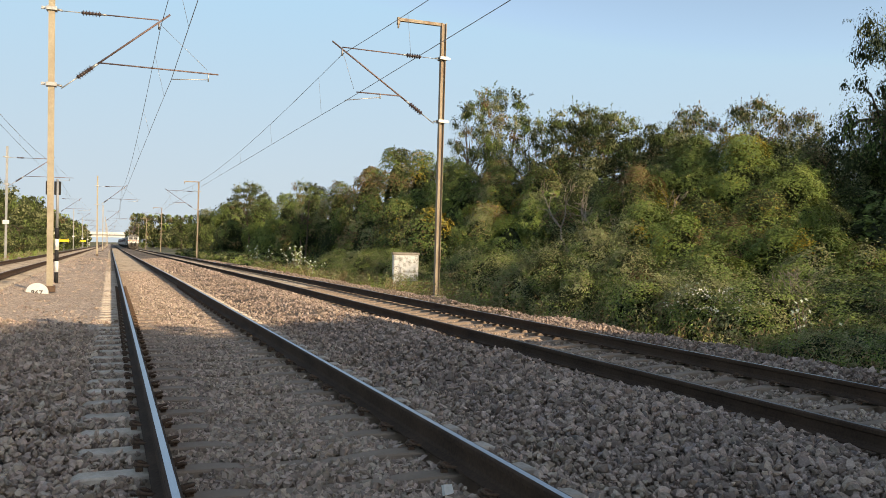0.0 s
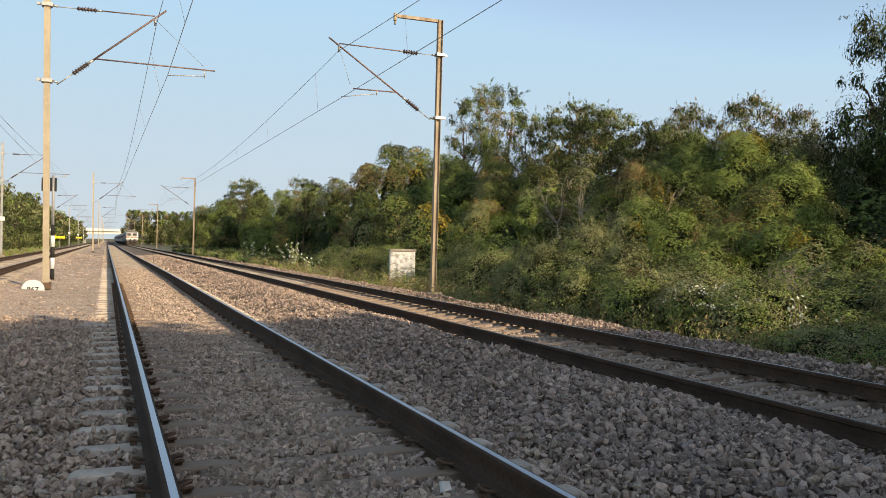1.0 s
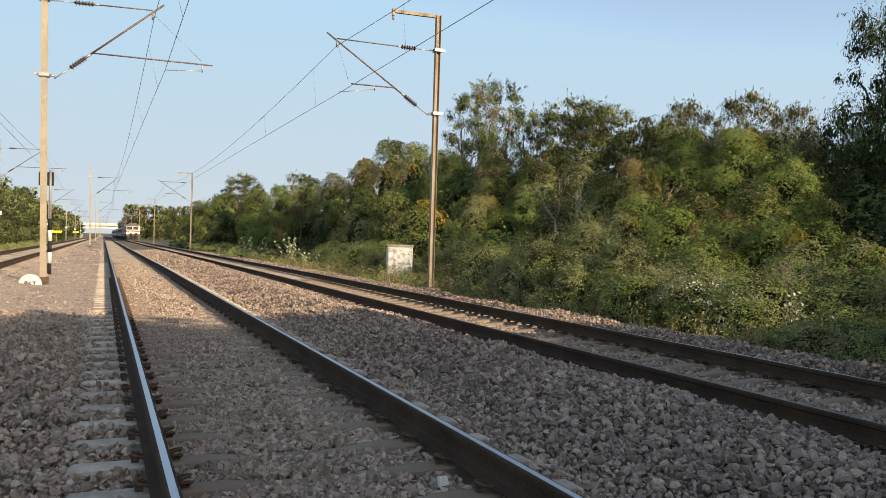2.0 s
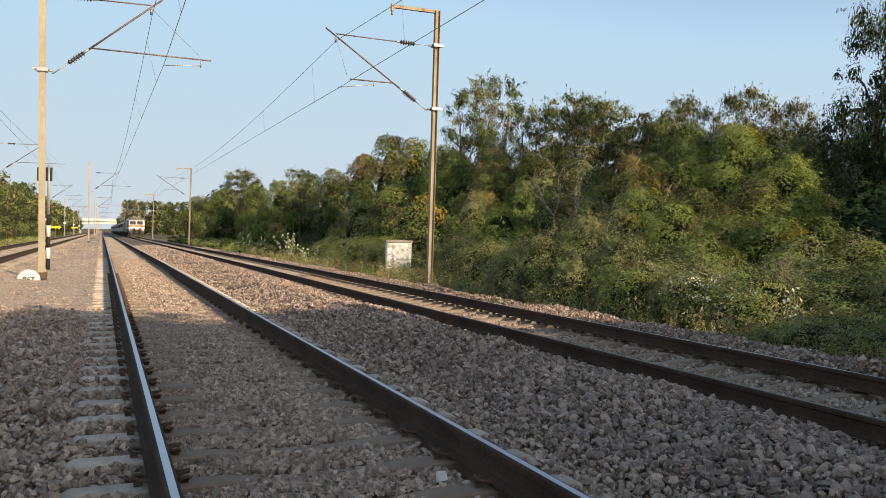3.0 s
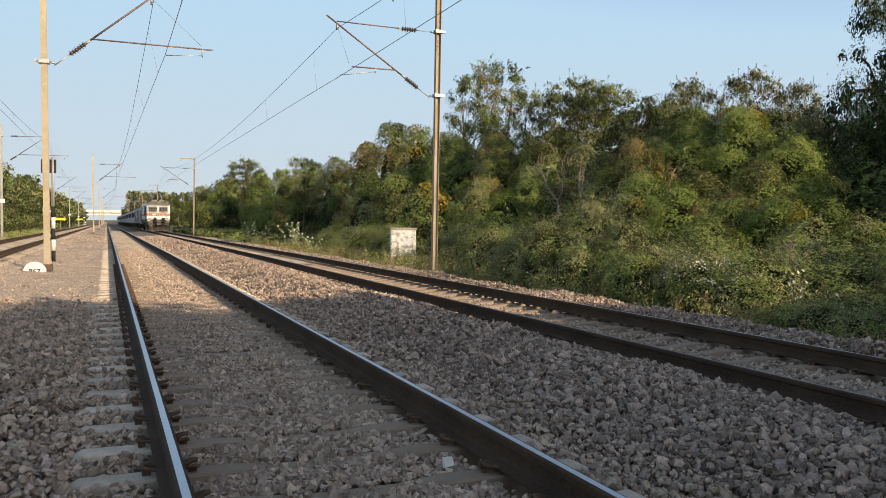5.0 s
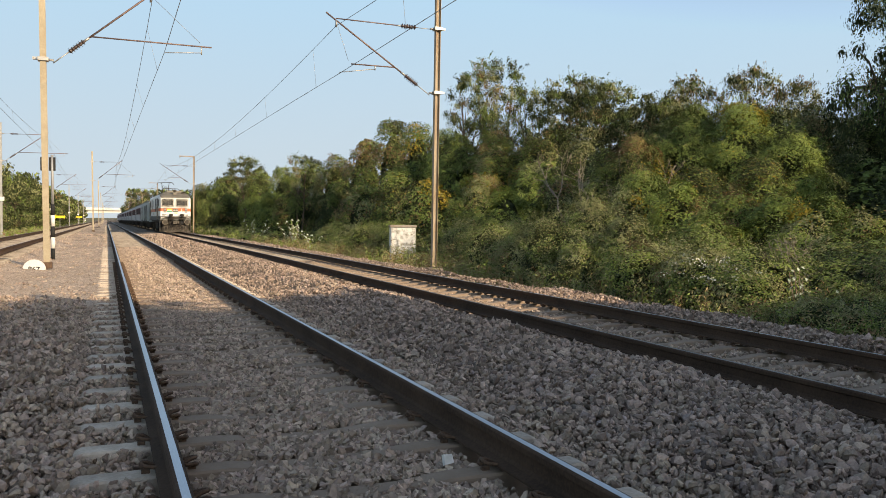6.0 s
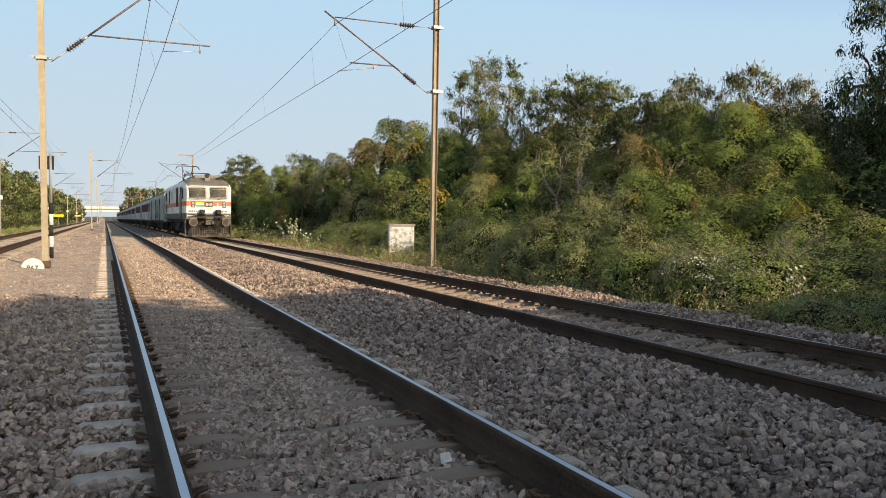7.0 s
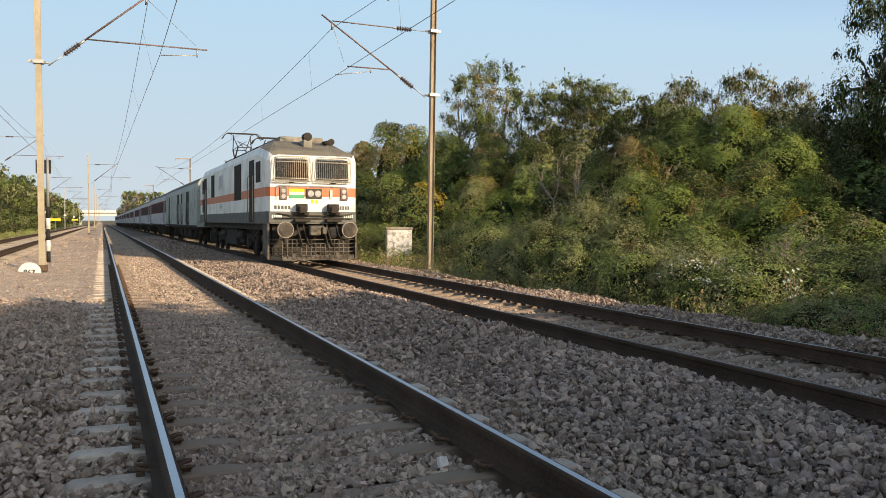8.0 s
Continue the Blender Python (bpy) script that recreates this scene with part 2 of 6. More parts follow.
M_COACHGLASS = shade("tinted_coach_glass", (0.022, 0.012, 0.011), (0.045, 0.022, 0.02), 0.7, scale=2, fine=10, bump=0)
M_LAMP = shade("lamp_glass", (0.55, 0.53, 0.48), (0.72, 0.70, 0.64), 0.12, 0.3, scale=9, fine=60, bump=0.05)
M_GREEN = shade("green_paint", (0.04, 0.30, 0.12), (0.06, 0.38, 0.16), 0.5, scale=3, fine=20, bump=0.02)
M_COACHGREY = shade("coach_pale_grey", (0.47, 0.45, 0.43), (0.60, 0.58, 0.56), 0.65, scale=0.8, fine=12, bump=0.03, dirt=(0.30, 0.27, 0.23), dirt_scale=1.2, dirt_edge=0.6)
M_VANGREY = shade("van_green_grey", (0.35, 0.375, 0.33), (0.45, 0.475, 0.425), 0.65, scale=0.8, fine=12, bump=0.03, dirt=(0.22, 0.20, 0.17), dirt_scale=1.2, dirt_edge=0.58)
M_MAROON = shade("coach_maroon_band", (0.10, 0.024, 0.02), (0.15, 0.038, 0.032), 0.75, scale=1, fine=12, bump=0.02)
M_CONCRETE_FAR = shade("bridge_concrete", (0.55, 0.53, 0.49), (0.68, 0.66, 0.61), 0.9, scale=0.2, fine=3, bump=0.1)


# ---- mesh helpers ----
def add_box(bm, x0, x1, y0, y1, z0, z1, bevel=0.0, mi=0):
    vs = [bm.verts.new((x, y, z)) for z in (z0, z1) for y in (y0, y1) for x in (x0, x1)]
    fs = [bm.faces.new([vs[i] for i in q]) for q in ((0, 2, 3, 1), (4, 5, 7, 6), (0, 1, 5, 4), (2, 6, 7, 3), (0, 4, 6, 2), (1, 3, 7, 5))]
    for f in fs:
        f.material_index = mi
    if bevel:
        bmesh.ops.bevel(bm, geom=list({e for f in fs for e in f.edges}), offset=bevel, segments=2, profile=0.6, affect="EDGES")


def add_tube(bm, pts, r, n=8, caps=True, mi=0):
    """A round bar along pts; r: a radius, or one for each point."""
    pts = [Vector(p) for p in pts]
    rs = r if hasattr(r, "__len__") else [r] * len(pts)
    rings = []
    for i, p in enumerate(pts):
        d = (pts[min(i + 1, len(pts) - 1)] - pts[max(i - 1, 0)]).normalized()
        a = d.cross(Vector((0, 0, 1)) if abs(d.z) < 0.9 else Vector((1, 0, 0))).normalized()
        b = d.cross(a)
        rings.append([bm.verts.new(p + rs[i] * (math.cos(t) * a + math.sin(t) * b)) for t in [2 * math.pi * k / n for k in range(n)]])
    for u, v in zip(rings, rings[1:]):
        for k in range(n):
            f = bm.faces.new((u[k], v[k], v[(k + 1) % n], u[(k + 1) % n]))
            f.smooth, f.material_index = True, mi
    if caps:
        bm.faces.new(rings[0]).material_index = mi
        bm.faces.new(rings[-1][::-1]).material_index = mi


def add_prism(bm, poly, axis, a, b, mi=0):
    """A polygon of 2D points pushed from a to b along x, y or z."""
    put = {"x": lambda u, v, w: (w, u, v), "y": lambda u, v, w: (u, w, v), "z": lambda u, v, w: (u, v, w)}[axis]
    lo = [bm.verts.new(put(u, v, a)) for u, v in poly]
    hi = [bm.verts.new(put(u, v, b)) for u, v in poly]
    fs = [bm.faces.new(lo), bm.faces.new(hi[::-1])]
    for i in range(len(poly)):
        j = (i + 1) % len(poly)
        fs.append(bm.faces.new((lo[i], hi[i], hi[j], lo[j])))
    for f in fs:
        f.material_index = mi


def to_mesh(name, bm, *mats):
    bmesh.ops.recalc_face_normals(bm, faces=bm.faces[:])
    me = bpy.data.meshes.new(name)
    bm.to_mesh(me)
    bm.free()
    for m in mats:
        me.materials.append(m)
    return me


def part(name, bm, material, parent, label=""):
    """One mesh under a thing or a part; bm: a bmesh or a finished mesh."""
    me = bm if isinstance(bm, bpy.types.Mesh) else to_mesh(name, bm, *(material if isinstance(material, (list, tuple)) else [material]))
    ob = new(name, me)
    ob.parent = parent
    return tagged(ob, label)


def raw_mesh(name, verts, faces, mats, smooth=False, indices=None):
    """A mesh from numpy arrays; all faces have the same number of corners."""
    me = bpy.data.meshes.new(name)
    k = faces.shape[1]
    me.vertices.add(len(verts))
    me.vertices.foreach_set("co", np.asarray(verts, np.float32).ravel())
    me.loops.add(faces.size)
    me.loops.foreach_set("vertex_index", faces.astype(np.int32).ravel())
    me.polygons.add(len(faces))
    me.polygons.foreach_set("loop_start", np.arange(0, faces.size, k, dtype=np.int32))
    for m in mats:
        me.materials.append(m)
    if indices is not None:
        me.polygons.foreach_set("material_index", indices.astype(np.int32))
    me.polygons.foreach_set("use_smooth", np.full(len(faces), smooth))
    me.update(calc_edges=True)
    return me


# ---- ground and track bed ----
BED_X = [-9.5, -7.6, -6.6, -3.6, -3.1, -2.3, -1.5, -0.8, -0.5, 0.5, 0.8, 1.45, 2.2, 3.0, 3.7, 4.3, 6.3, 6.9, 7.6, 8.4]
BED_Z = [-0.35, 0.02, 0.13, 0.13, 0.0, -0.02, -0.03, -0.045, -0.030, -0.030, -0.05, -0.06, -0.03, 0.05, -0.04, -0.225, -0.225, -0.12, -0.09, -0.38]


def drop(y):
    """The line falls gently away beyond the first masts."""
    return -0.0026 * np.clip(np.asarray(y, float) - 30, 0, 400)


def bed_z(x, y):
    """Height of the ballast surface."""
    z = np.interp(x, BED_X, BED_Z) + drop(y)
    open_bed = np.clip((np.abs(np.asarray(x) - 2.9) < 1.3) * 1.0 + (np.asarray(x) > 6.5) + (np.abs(np.asarray(x) + 2.4) < 0.9), 0, 1)
    return z + open_bed * (0.018 * np.sin(1.7 * y + 1.3 * x) + 0.014 * np.sin(3.9 * y - 2.1 * x) + 0.01 * np.sin(0.6 * y))


def grid_mesh(name, xs, ys, zf, mat):
    X, Y = np.meshgrid(xs, ys)
    V = np.stack([X, Y, zf(X, Y)], -1).reshape(-1, 3)
    i = np.arange(len(ys) - 1)[:, None] * len(xs) + np.arange(len(xs) - 1)[None, :]
    i = i.ravel()
    return raw_mesh(name, V, np.stack([i, i + 1, i + len(xs) + 1, i + len(xs)], 1), [mat], smooth=True)


def land_z(x, y):
    z = np.interp(x, [-3000, -200, -30, -12, -8.5, 8.0, 9.5, 14, 30, 200, 3000], [-3, -1, -0.2, -0.5, -0.62, -0.62, -0.5, -0.45, -0.2, -1, -3])
    wild = (x > 8.8) | (x < -9.6)
    return z + drop(y) + wild * (0.10 * np.sin(0.9 * x + 0.5 * y) + 0.07 * np.sin(1.7 * y - 0.8 * x))


far = [-3000, -1200, -500, -200, -90, -50]
ground = new("ground", grid_mesh("ground", np.array(far + list(np.arange(-40, 60, 1.0)) + [70, 100, 200, 500, 1200, 3000]), np.array([-1500, -500, -150] + list(np.arange(-60, 140, 1.5)) + [160, 200, 260, 350, 500, 800, 1500, 3500]), land_z, M_SOIL))
tagged(ground, "dry brown earth with sparse weeds beside the railway", "ground", kind="structure")
bed = new("ballast_bed", grid_mesh("ballast_bed", np.arange(-9.5, 8.45, 0.2), np.array(list(np.arange(-25, 45, 0.4)) + list(np.arange(45, 140, 1.5)) + [160, 200, 260, 350, 500, 900]), lambda x, y: bed_z(x, y) - 0.11 * np.clip((60 - y) / 30, 0, 1) - 0.04 * np.clip((14 - y) / 4, 0, 1), M_BED))
tagged(bed, "brownish grey crushed stone ballast under the tracks", "ballast", kind="structure")


# trodden sandy strip beside the near track, running out under the stones towards the camera
path = new("sandy_path", grid_mesh("sandy_path", np.array([-4.6, -4.2, -3.8, -3.5, -3.2, -2.9, -2.6, -2.3, -2.0, -1.75, -1.5, -1.25, -1.05, -0.95]), np.array(list(np.arange(8.0, 40, 0.4)) + list(np.arange(40, 140, 2)) + [160, 200, 260, 350, 500, 900]), lambda x, y: bed_z(x, y) + 0.012 - 0.075 * np.clip((14.5 - y) / 6, 0, 1) + 0.012 * np.sin(2.3 * y + 4 * x) - 0.05 * ((x < -4.3) | (x > -1.0)), M_SAND))
tagged(path, "trodden strip of dusty sand and fine gravel beside the track", "path", kind="structure")


# ---- tracks ----
def rail_mesh(name, top_mat, head):
    """Flat-bottom rail, head top at z = 0, from behind the camera far into the distance."""
    prof = [(-0.075, -0.172), (-0.075, -0.160), (-0.022, -0.145), (-0.0085, -0.125), (-0.0085, -0.055), (-0.034, -0.042), (-0.036, -0.012), (-0.031, -0.004), (-0.019, 0.0),
            (0.019, 0.0), (0.031, -0.004), (0.036, -0.012), (0.034, -0.042), (0.0085, -0.055), (0.0085, -0.125), (0.022, -0.145), (0.075, -0.160), (0.075, -0.172)]
    bm = bmesh.new()
    ys = [-25, 0, 10, 30, 80, 200, 430, 900]
    rings = [[bm.verts.new((u, y, v + float(drop(y)))) for u, v in prof] for y in ys]
    k = len(prof)
    for a, b in zip(rings, rings[1:]):
        for i in range(k):
            if (5 <= i <= 11) == head:
                f = bm.faces.new((a[i], b[i], b[(i + 1) % k], a[(i + 1) % k]))
                f.material_index = 1 if i == 8 else 0
    return to_mesh(name, bm, M_RAILSIDE, top_mat)


RAIL_FOOT = rail_mesh("rail_foot", M_RAILDULL, False)
RAIL_SHINY, RAIL_DULL = rail_mesh("rail_shiny", M_RAILTOP, True), rail_mesh("rail_dull", M_RAILDULL, True)
GAUGE = 0.874
TRACKS = [(0.0, 0.20, 4.0), (5.25, 0.04, 3.75), (-5.05, 0.40, 4.2)]   # centre x, rail top z, a sleeper's y
for k, (cx, zt, y0) in enumerate(TRACKS):
    for side in (-1, 1):
        ob = new("rail")
        part("web_and_foot", RAIL_FOOT, None, ob, "rust-brown web and foot")
        part("rail_head", RAIL_SHINY if k < 2 and not (k == 1 and side < 0) else RAIL_DULL, None, ob)
        ob.matrix_world = pose(cx + side * GAUGE, 0, zt)
        tagged(ob, "long steel rail with a polished head and rust-brown sides" if k < 2 else "long rust-brown steel rail on the raised side track", "rail", "running rails")


def sleeper_mesh():
    """Prestressed concrete sleeper, 2.75 m, waisted in the middle, top at z = 0 at the rail seats."""
    bm = bmesh.new()
    secs = [(-1.375, 0.075, 0.11, -0.02), (-1.33, 0.085, 0.125, 0.0), (-0.55, 0.085, 0.125, 0.0), (-0.25, 0.075, 0.115, -0.025), (0.25, 0.075, 0.115, -0.025), (0.55, 0.085, 0.125, 0.0), (1.33, 0.085, 0.125, 0.0), (1.375, 0.075, 0.11, -0.02)]
    rings = [[bm.verts.new((x, y, z)) for y, z in ((-b, -0.21), (-t, h - 0.012), (-t + 0.012, h), (t - 0.012, h), (t, h - 0.012), (b, -0.21))] for x, t, b, h in secs]
    for a, b in zip(rings, rings[1:]):
        for i in range(6):
            bm.faces.new((a[i], b[i], b[(i + 1) % 6], a[(i + 1) % 6]))
    bm.faces.new(rings[0]), bm.faces.new(rings[-1])
    return to_mesh("sleeper", bm, M_CONC)


def clip_mesh():
    """Sprung rail clip bent from round bar, on its cast shoulder; the rail lies towards +x."""
    bm = bmesh.new()
    pts = [(0.050, -0.045, 0.030), (0.015, -0.048, 0.040), (-0.028, -0.046, 0.048), (-0.050, -0.025, 0.056), (-0.045, 0.0, 0.060), (-0.015, 0.010, 0.056), (0.018, 0.004, 0.038), (0.022, 0.022, 0.026), (-0.004, 0.040, 0.030), (-0.035, 0.050, 0.040), (-0.050, 0.030, 0.030), (-0.030, 0.012, 0.016)]
    add_tube(bm, [(0.95 * a, 1.05 * b, 0.95 * c) for a, b, c in pts], 0.0115, 6)
    add_box(bm, -0.045, 0.0, -0.014, 0.018, -0.01, 0.02, 0.006)
    return to_mesh("rail_clip", bm, M_CLIP)


SLEEPER, CLIP = sleeper_mesh(), clip_mesh()


def sleeper(x, y, ztop, clips, label):
    ob = new("sleeper", SLEEPER)
    ob.matrix_world = pose(x, y, ztop)
    tagged(ob, label, "sleeper", "sleepers under the rails")
    if clips:
        for side in (-1, 1):
            for face in (-1, 1):
                c = part("rail_clip", CLIP, None, ob)
                c.matrix_basis = pose(side * GAUGE + face * 0.098, 0, 0.004, 0, 0, 0 if face < 0 else 180)
    return ob


far_sleepers = []
for k, (cx, zt, y0) in enumerate(TRACKS):
    for i in range(-8, 420):
        y = y0 + 0.602 * i
        if k < 2 and y < (42 if k == 0 else 30):
            sleeper(cx, y, zt - 0.2 + float(drop(y)), y < (26 if k == 0 else 18) and y > 1, "grey concrete sleeper bedded in ballast with rusty rail clips")
        else:
            far_sleepers.append((cx, y, zt - 0.2 + float(drop(y))))
B = np.array(far_sleepers)
cube = np.array([(sx * 1.37, sy * (0.085 if sz > 0 else 0.125), -0.004 if sz > 0 else -0.2) for sz in (-1, 1) for sy in (-1, 1) for sx in (-1, 1)])
cf = np.array([(0, 2, 3, 1), (4, 5, 7, 6), (0, 1, 5, 4), (2, 6, 7, 3), (0, 4, 6, 2), (1, 3, 7, 5)])
V = (B[:, None, :] + cube[None]).reshape(-1, 3)
F = (np.arange(len(B))[:, None, None] * 8 + cf[None]).reshape(-1, 4)
tagged(new("distant_sleepers", raw_mesh("distant_sleepers", V, F, [M_PLAINCONC])), "rows of grey concrete sleepers running into the distance", "sleepers", kind="stuff")


# ---- masts and overhead line ----
def h_beam(bm, h, w=0.15, d=0.16, t=0.012):
    add_box(bm, -w / 2, w / 2, -d / 2, -d / 2 + t, 0, h)
    add_box(bm, -w / 2, w / 2, d / 2 - t, d / 2, 0, h)
    add_box(bm, -t / 2, t / 2, -d / 2 + t, d / 2 - t, 0, h)


def insulator(a, b, r, sheds, parent):
    """Ribbed porcelain rod between a and b."""
    a, b = Vector(a), Vector(b)
    bm = bmesh.new()
    pts, rs = [], []
    for i in range(sheds):
        for f, q in ((0.0, 0.5), (0.35, 0.5), (0.5, 1.0), (0.62, 1.0), (0.7, 0.5)):
            pts.append(a.lerp(b, (i + f) / sheds)), rs.append(r * q)
    pts.append(b), rs.append(r * 0.5)
    add_tube(bm, pts, rs, 10)
    part("insulator", bm, M_INSUL, parent, "dark brown ribbed porcelain insulator")


def ohe_mast(height, side, arm, wire_x, top_arm=0.0, mat=None, base=True, turned=False, lean=0.0):
    """Steel mast at the origin; side: +1 when the bracket reaches towards +x. arm: x of the wires from the mast; z from the mast's foot."""
    mast = new("overhead_line_mast")
    s = side
    bm = bmesh.new()
    h_beam(bm, height)
    if turned:
        bmesh.ops.rotate(bm, verts=bm.verts[:], cent=(0, 0, 0), matrix=Matrix.Rotation(radians(90), 3, "Z"))
    part("post", bm, mat or M_MAST, mast).matrix_basis = pose(0, 0, 0, 0, lean, 0)
    if base:
        bm = bmesh.new()
        add_box(bm, -0.24, 0.24, -0.24, 0.24, -0.45, -0.02, 0.04)
        part("footing", bm, M_PLAINCONC, mast, "weathered concrete footing")
    zu, zl = 7.50, 5.50          # stay and bracket levels
    ax = s * arm
    tip = Vector((ax * 1.0, 0, 7.46))
    for z in (zu, zl):
        bm = bmesh.new()
        add_box(bm, -0.13, 0.13, -0.13, 0.13, z - 0.05, z + 0.05, 0.008)
        add_tube(bm, [(s * 0.13, 0, z), (s * 0.26, 0, z - 0.02)], 0.03, 6)
        add_box(bm, -s * 0.2 - 0.05, -s * 0.2 + 0.05, -0.03, 0.03, z - 0.02, z + 0.05)
        part("clamp", bm, M_STEEL, mast).matrix_basis = pose(0, 0, 0, 0, lean, 0)
    bm = bmesh.new()
    foot = Vector((s * 0.26, 0, zl - 0.03))
    along = (tip - foot).normalized()
    add_tube(bm, [foot + along * 1.02, tip + along * 0.38], 0.026, 8)
    part("bracket_tube", bm, M_TUBE, mast, "sloping rusty bracket tube")
    bm = bmesh.new()
    add_tube(bm, [foot - along * 0.08, foot + along * 0.42], 0.016, 6)
    part("bracket_link", bm, M_STEEL, mast)
    bm = bmesh.new()
    add_tube(bm, [foot + along * 0.9, foot + along * 1.06], 0.034, 8)
    part("bracket_socket", bm, M_STEEL, mast)
    insulator(foot + along * 0.42, foot + along * 0.9, 0.085, 6, mast)
    st0 = Vector((s * 0.26, 0, zu - 0.02))
    al = (tip + Vector((0, 0, 0.06)) - st0).normalized()
    bm = bmesh.new()
    add_tube(bm, [st0 + al * 0.98, tip + Vector((0, 0, 0.06))], 0.018, 8)
    part("stay_tube", bm, M_TUBE, mast, "thin stay tube")
    bm = bmesh.new()
    add_tube(bm, [st0 - al * 0.1, st0 + al * 0.40], 0.012, 6)
    part("stay_link", bm, M_STEEL, mast)
    bm = bmesh.new()
    add_tube(bm, [st0 + al * 0.88, st0 + al * 1.02], 0.026, 8)
    part("stay_socket", bm, M_STEEL, mast)
    insulator(st0 + al * 0.40, st0 + al * 0.88, 0.075, 6, mast)
    # register tube and steady arm
    j = foot + along * 1.12
    reach = s * (arm + 1.62) if s > 0 else s * (arm - 0.05)
    bm = bmesh.new()
    e = Vector((reach if s > 0 else s * (arm - 0.42) - 0.0, 0, 6.16))
    if s < 0:
        j = foot + along * 1.3
        e = Vector((-(arm - 0.47), 0, 6.20))
    add_tube(bm, [j, e], 0.020, 8)
    part("register_tube", bm, M_TUBE, mast)
    bm = bmesh.new()
    w = Vector((s * wire_x, 0, 5.92))
    if s > 0:
        add_tube(bm, [e + Vector((-0.28, 0, 0.03)), e + Vector((-0.28, 0, -0.22))], 0.018, 6)
        add_tube(bm, [e + Vector((-0.28, 0, -0.17)), w], 0.013, 6)
    else:
        add_tube(bm, [e + Vector((0.75, 0, 0.02)), e + Vector((0.75, 0, -0.14))], 0.018, 6)
        add_tube(bm, [e + Vector((0.75, 0, -0.10)), w], 0.013, 6)
    part("steady_arm", bm, M_STEEL, mast, "pale steel steady arm")
    bm = bmesh.new()
    add_tube(bm, [tip + Vector((0, 0, -0.02)), e + (w - e) * 0.25 + Vector((0, 0, 0.16))], 0.006, 5)
    add_tube(bm, [tip, tip + Vector((0, 0, -0.2))], 0.03, 6)
    part("dropper_stay", bm, M_WIRE, mast)
    if top_arm:
        bm = bmesh.new()
        add_box(bm, min(0, s * top_arm), max(0, s * top_arm), -0.05, 0.05, height - 0.10, height, 0.008)
        add_box(bm, s * top_arm - 0.04, s * top_arm + 0.04, -0.05, 0.05, height - 0.2, height + 0.02)
        add_tube(bm, [(s * top_arm, 0, height - 0.18), (s * top_arm, 0, height - 0.32)], 0.03, 6)
        part("top_arm", bm, mat or M_MAST, mast)
    return mast


SPAN = 72.0
MAST_L = (-2.65, 23.5, 0.02)
MAST_R = (8.45, 23.7, -0.12)
mast_l = ohe_mast(8.6, 1, 2.63, 3.0, lean=-0.45)
tagged(mast_l, "tan painted steel overhead line mast with a ribbed-insulator bracket", "mast", "overhead line masts")
mast_l.matrix_world = pose(*MAST_L)
bm = bmesh.new()
add_box(bm, -0.13, 0.13, -0.13, 0.13, 0.0, 0.17, 0.01)
part("collar", bm, M_CLIP, mast_l, "rusty brown collar at the foot")
mast_r = ohe_mast(8.62, -1, 3.2, 3.1, 1.42, M_MASTRUST, turned=True, lean=0.6)
tagged(mast_r, "tan painted steel overhead line mast with a hooked top arm", "mast", "overhead line masts")
mast_r.matrix_world = pose(*MAST_R)
for k in range(1, 7):
    m = copy_thing(mast_l, pose(MAST_L[0] + 0.16, MAST_L[1] + SPAN * k, float(drop(MAST_L[1] + SPAN * k))))
    m["label"] = "slender tan overhead line mast standing far down the line"
    m = copy_thing(mast_r, pose(MAST_R[0] - 0.6, MAST_R[1] + SPAN * k, -0.15 + float(drop(MAST_R[1] + SPAN * k))))
    m["label"] = "tan overhead line mast by the hedge far down the line"
copy_thing(mast_l, pose(MAST_L[0], MAST_L[1] - SPAN, 0.0)), copy_thing(mast_r, pose(MAST_R[0], MAST_R[1] - SPAN, -0.1))
mast_g = ohe_mast(8.3, 1, 2.9, 2.8, 0, M_GREYMAST)
tagged(mast_g, "grey galvanised overhead line mast beside the raised track", "mast", "overhead line masts")
mast_g.matrix_world = pose(-8.35, 68, 0.0)
bm = bmesh.new()
add_box(bm, -0.22, 0.22, -0.16, -0.12, 2.55, 2.85)
part("number_plate", bm, M_WHITE, mast_g, "small white plate")
for k in range(1, 5):
    copy_thing(mast_g, pose(-8.2, 68 + 58 * k, float(drop(68 + 58 * k))))


def overhead_wire(x, y0, supports, z_contact, z_cat, sag, label, weave, cat_x):
    """Contact wire, catenary and droppers of one track."""
    line = new("overhead_wires")
    tagged(line, label, "wire")
    contact, cat = bmesh.new(), bmesh.new()
    cp, kp = [], []
    for i in range(supports):
        a, b = y0 + SPAN * i, y0 + SPAN * (i + 1)
        sa, sb = (weave if i % 2 else -weave), (-weave if i % 2 else weave)
        for q in range(0, 24):
            f = q / 24
            px = x + sa + (sb - sa) * f
            fall = float(drop(a + (b - a) * f))
            cp.append((px, a + (b - a) * f, z_contact + fall))
            kp.append((cat_x + (px - x) * 0.3, a + (b - a) * f, z_cat - sag * 4 * f * (1 - f) + fall))
            if q % 3 == 1 and i < 3:
                hanger = bmesh.new()
                add_tube(hanger, [cp[-1], kp[-1]], 0.004, 4)
                part("dropper", hanger, M_WIRE, line)
    r = [0.0075 + 0.00003 * max(0, p[1]) for p in cp]
    add_tube(contact, cp, r, 6), add_tube(cat, kp, r, 6)
    part("contact_wire", contact, M_WIRE, line)
    part("catenary", cat, M_WIRE, line)


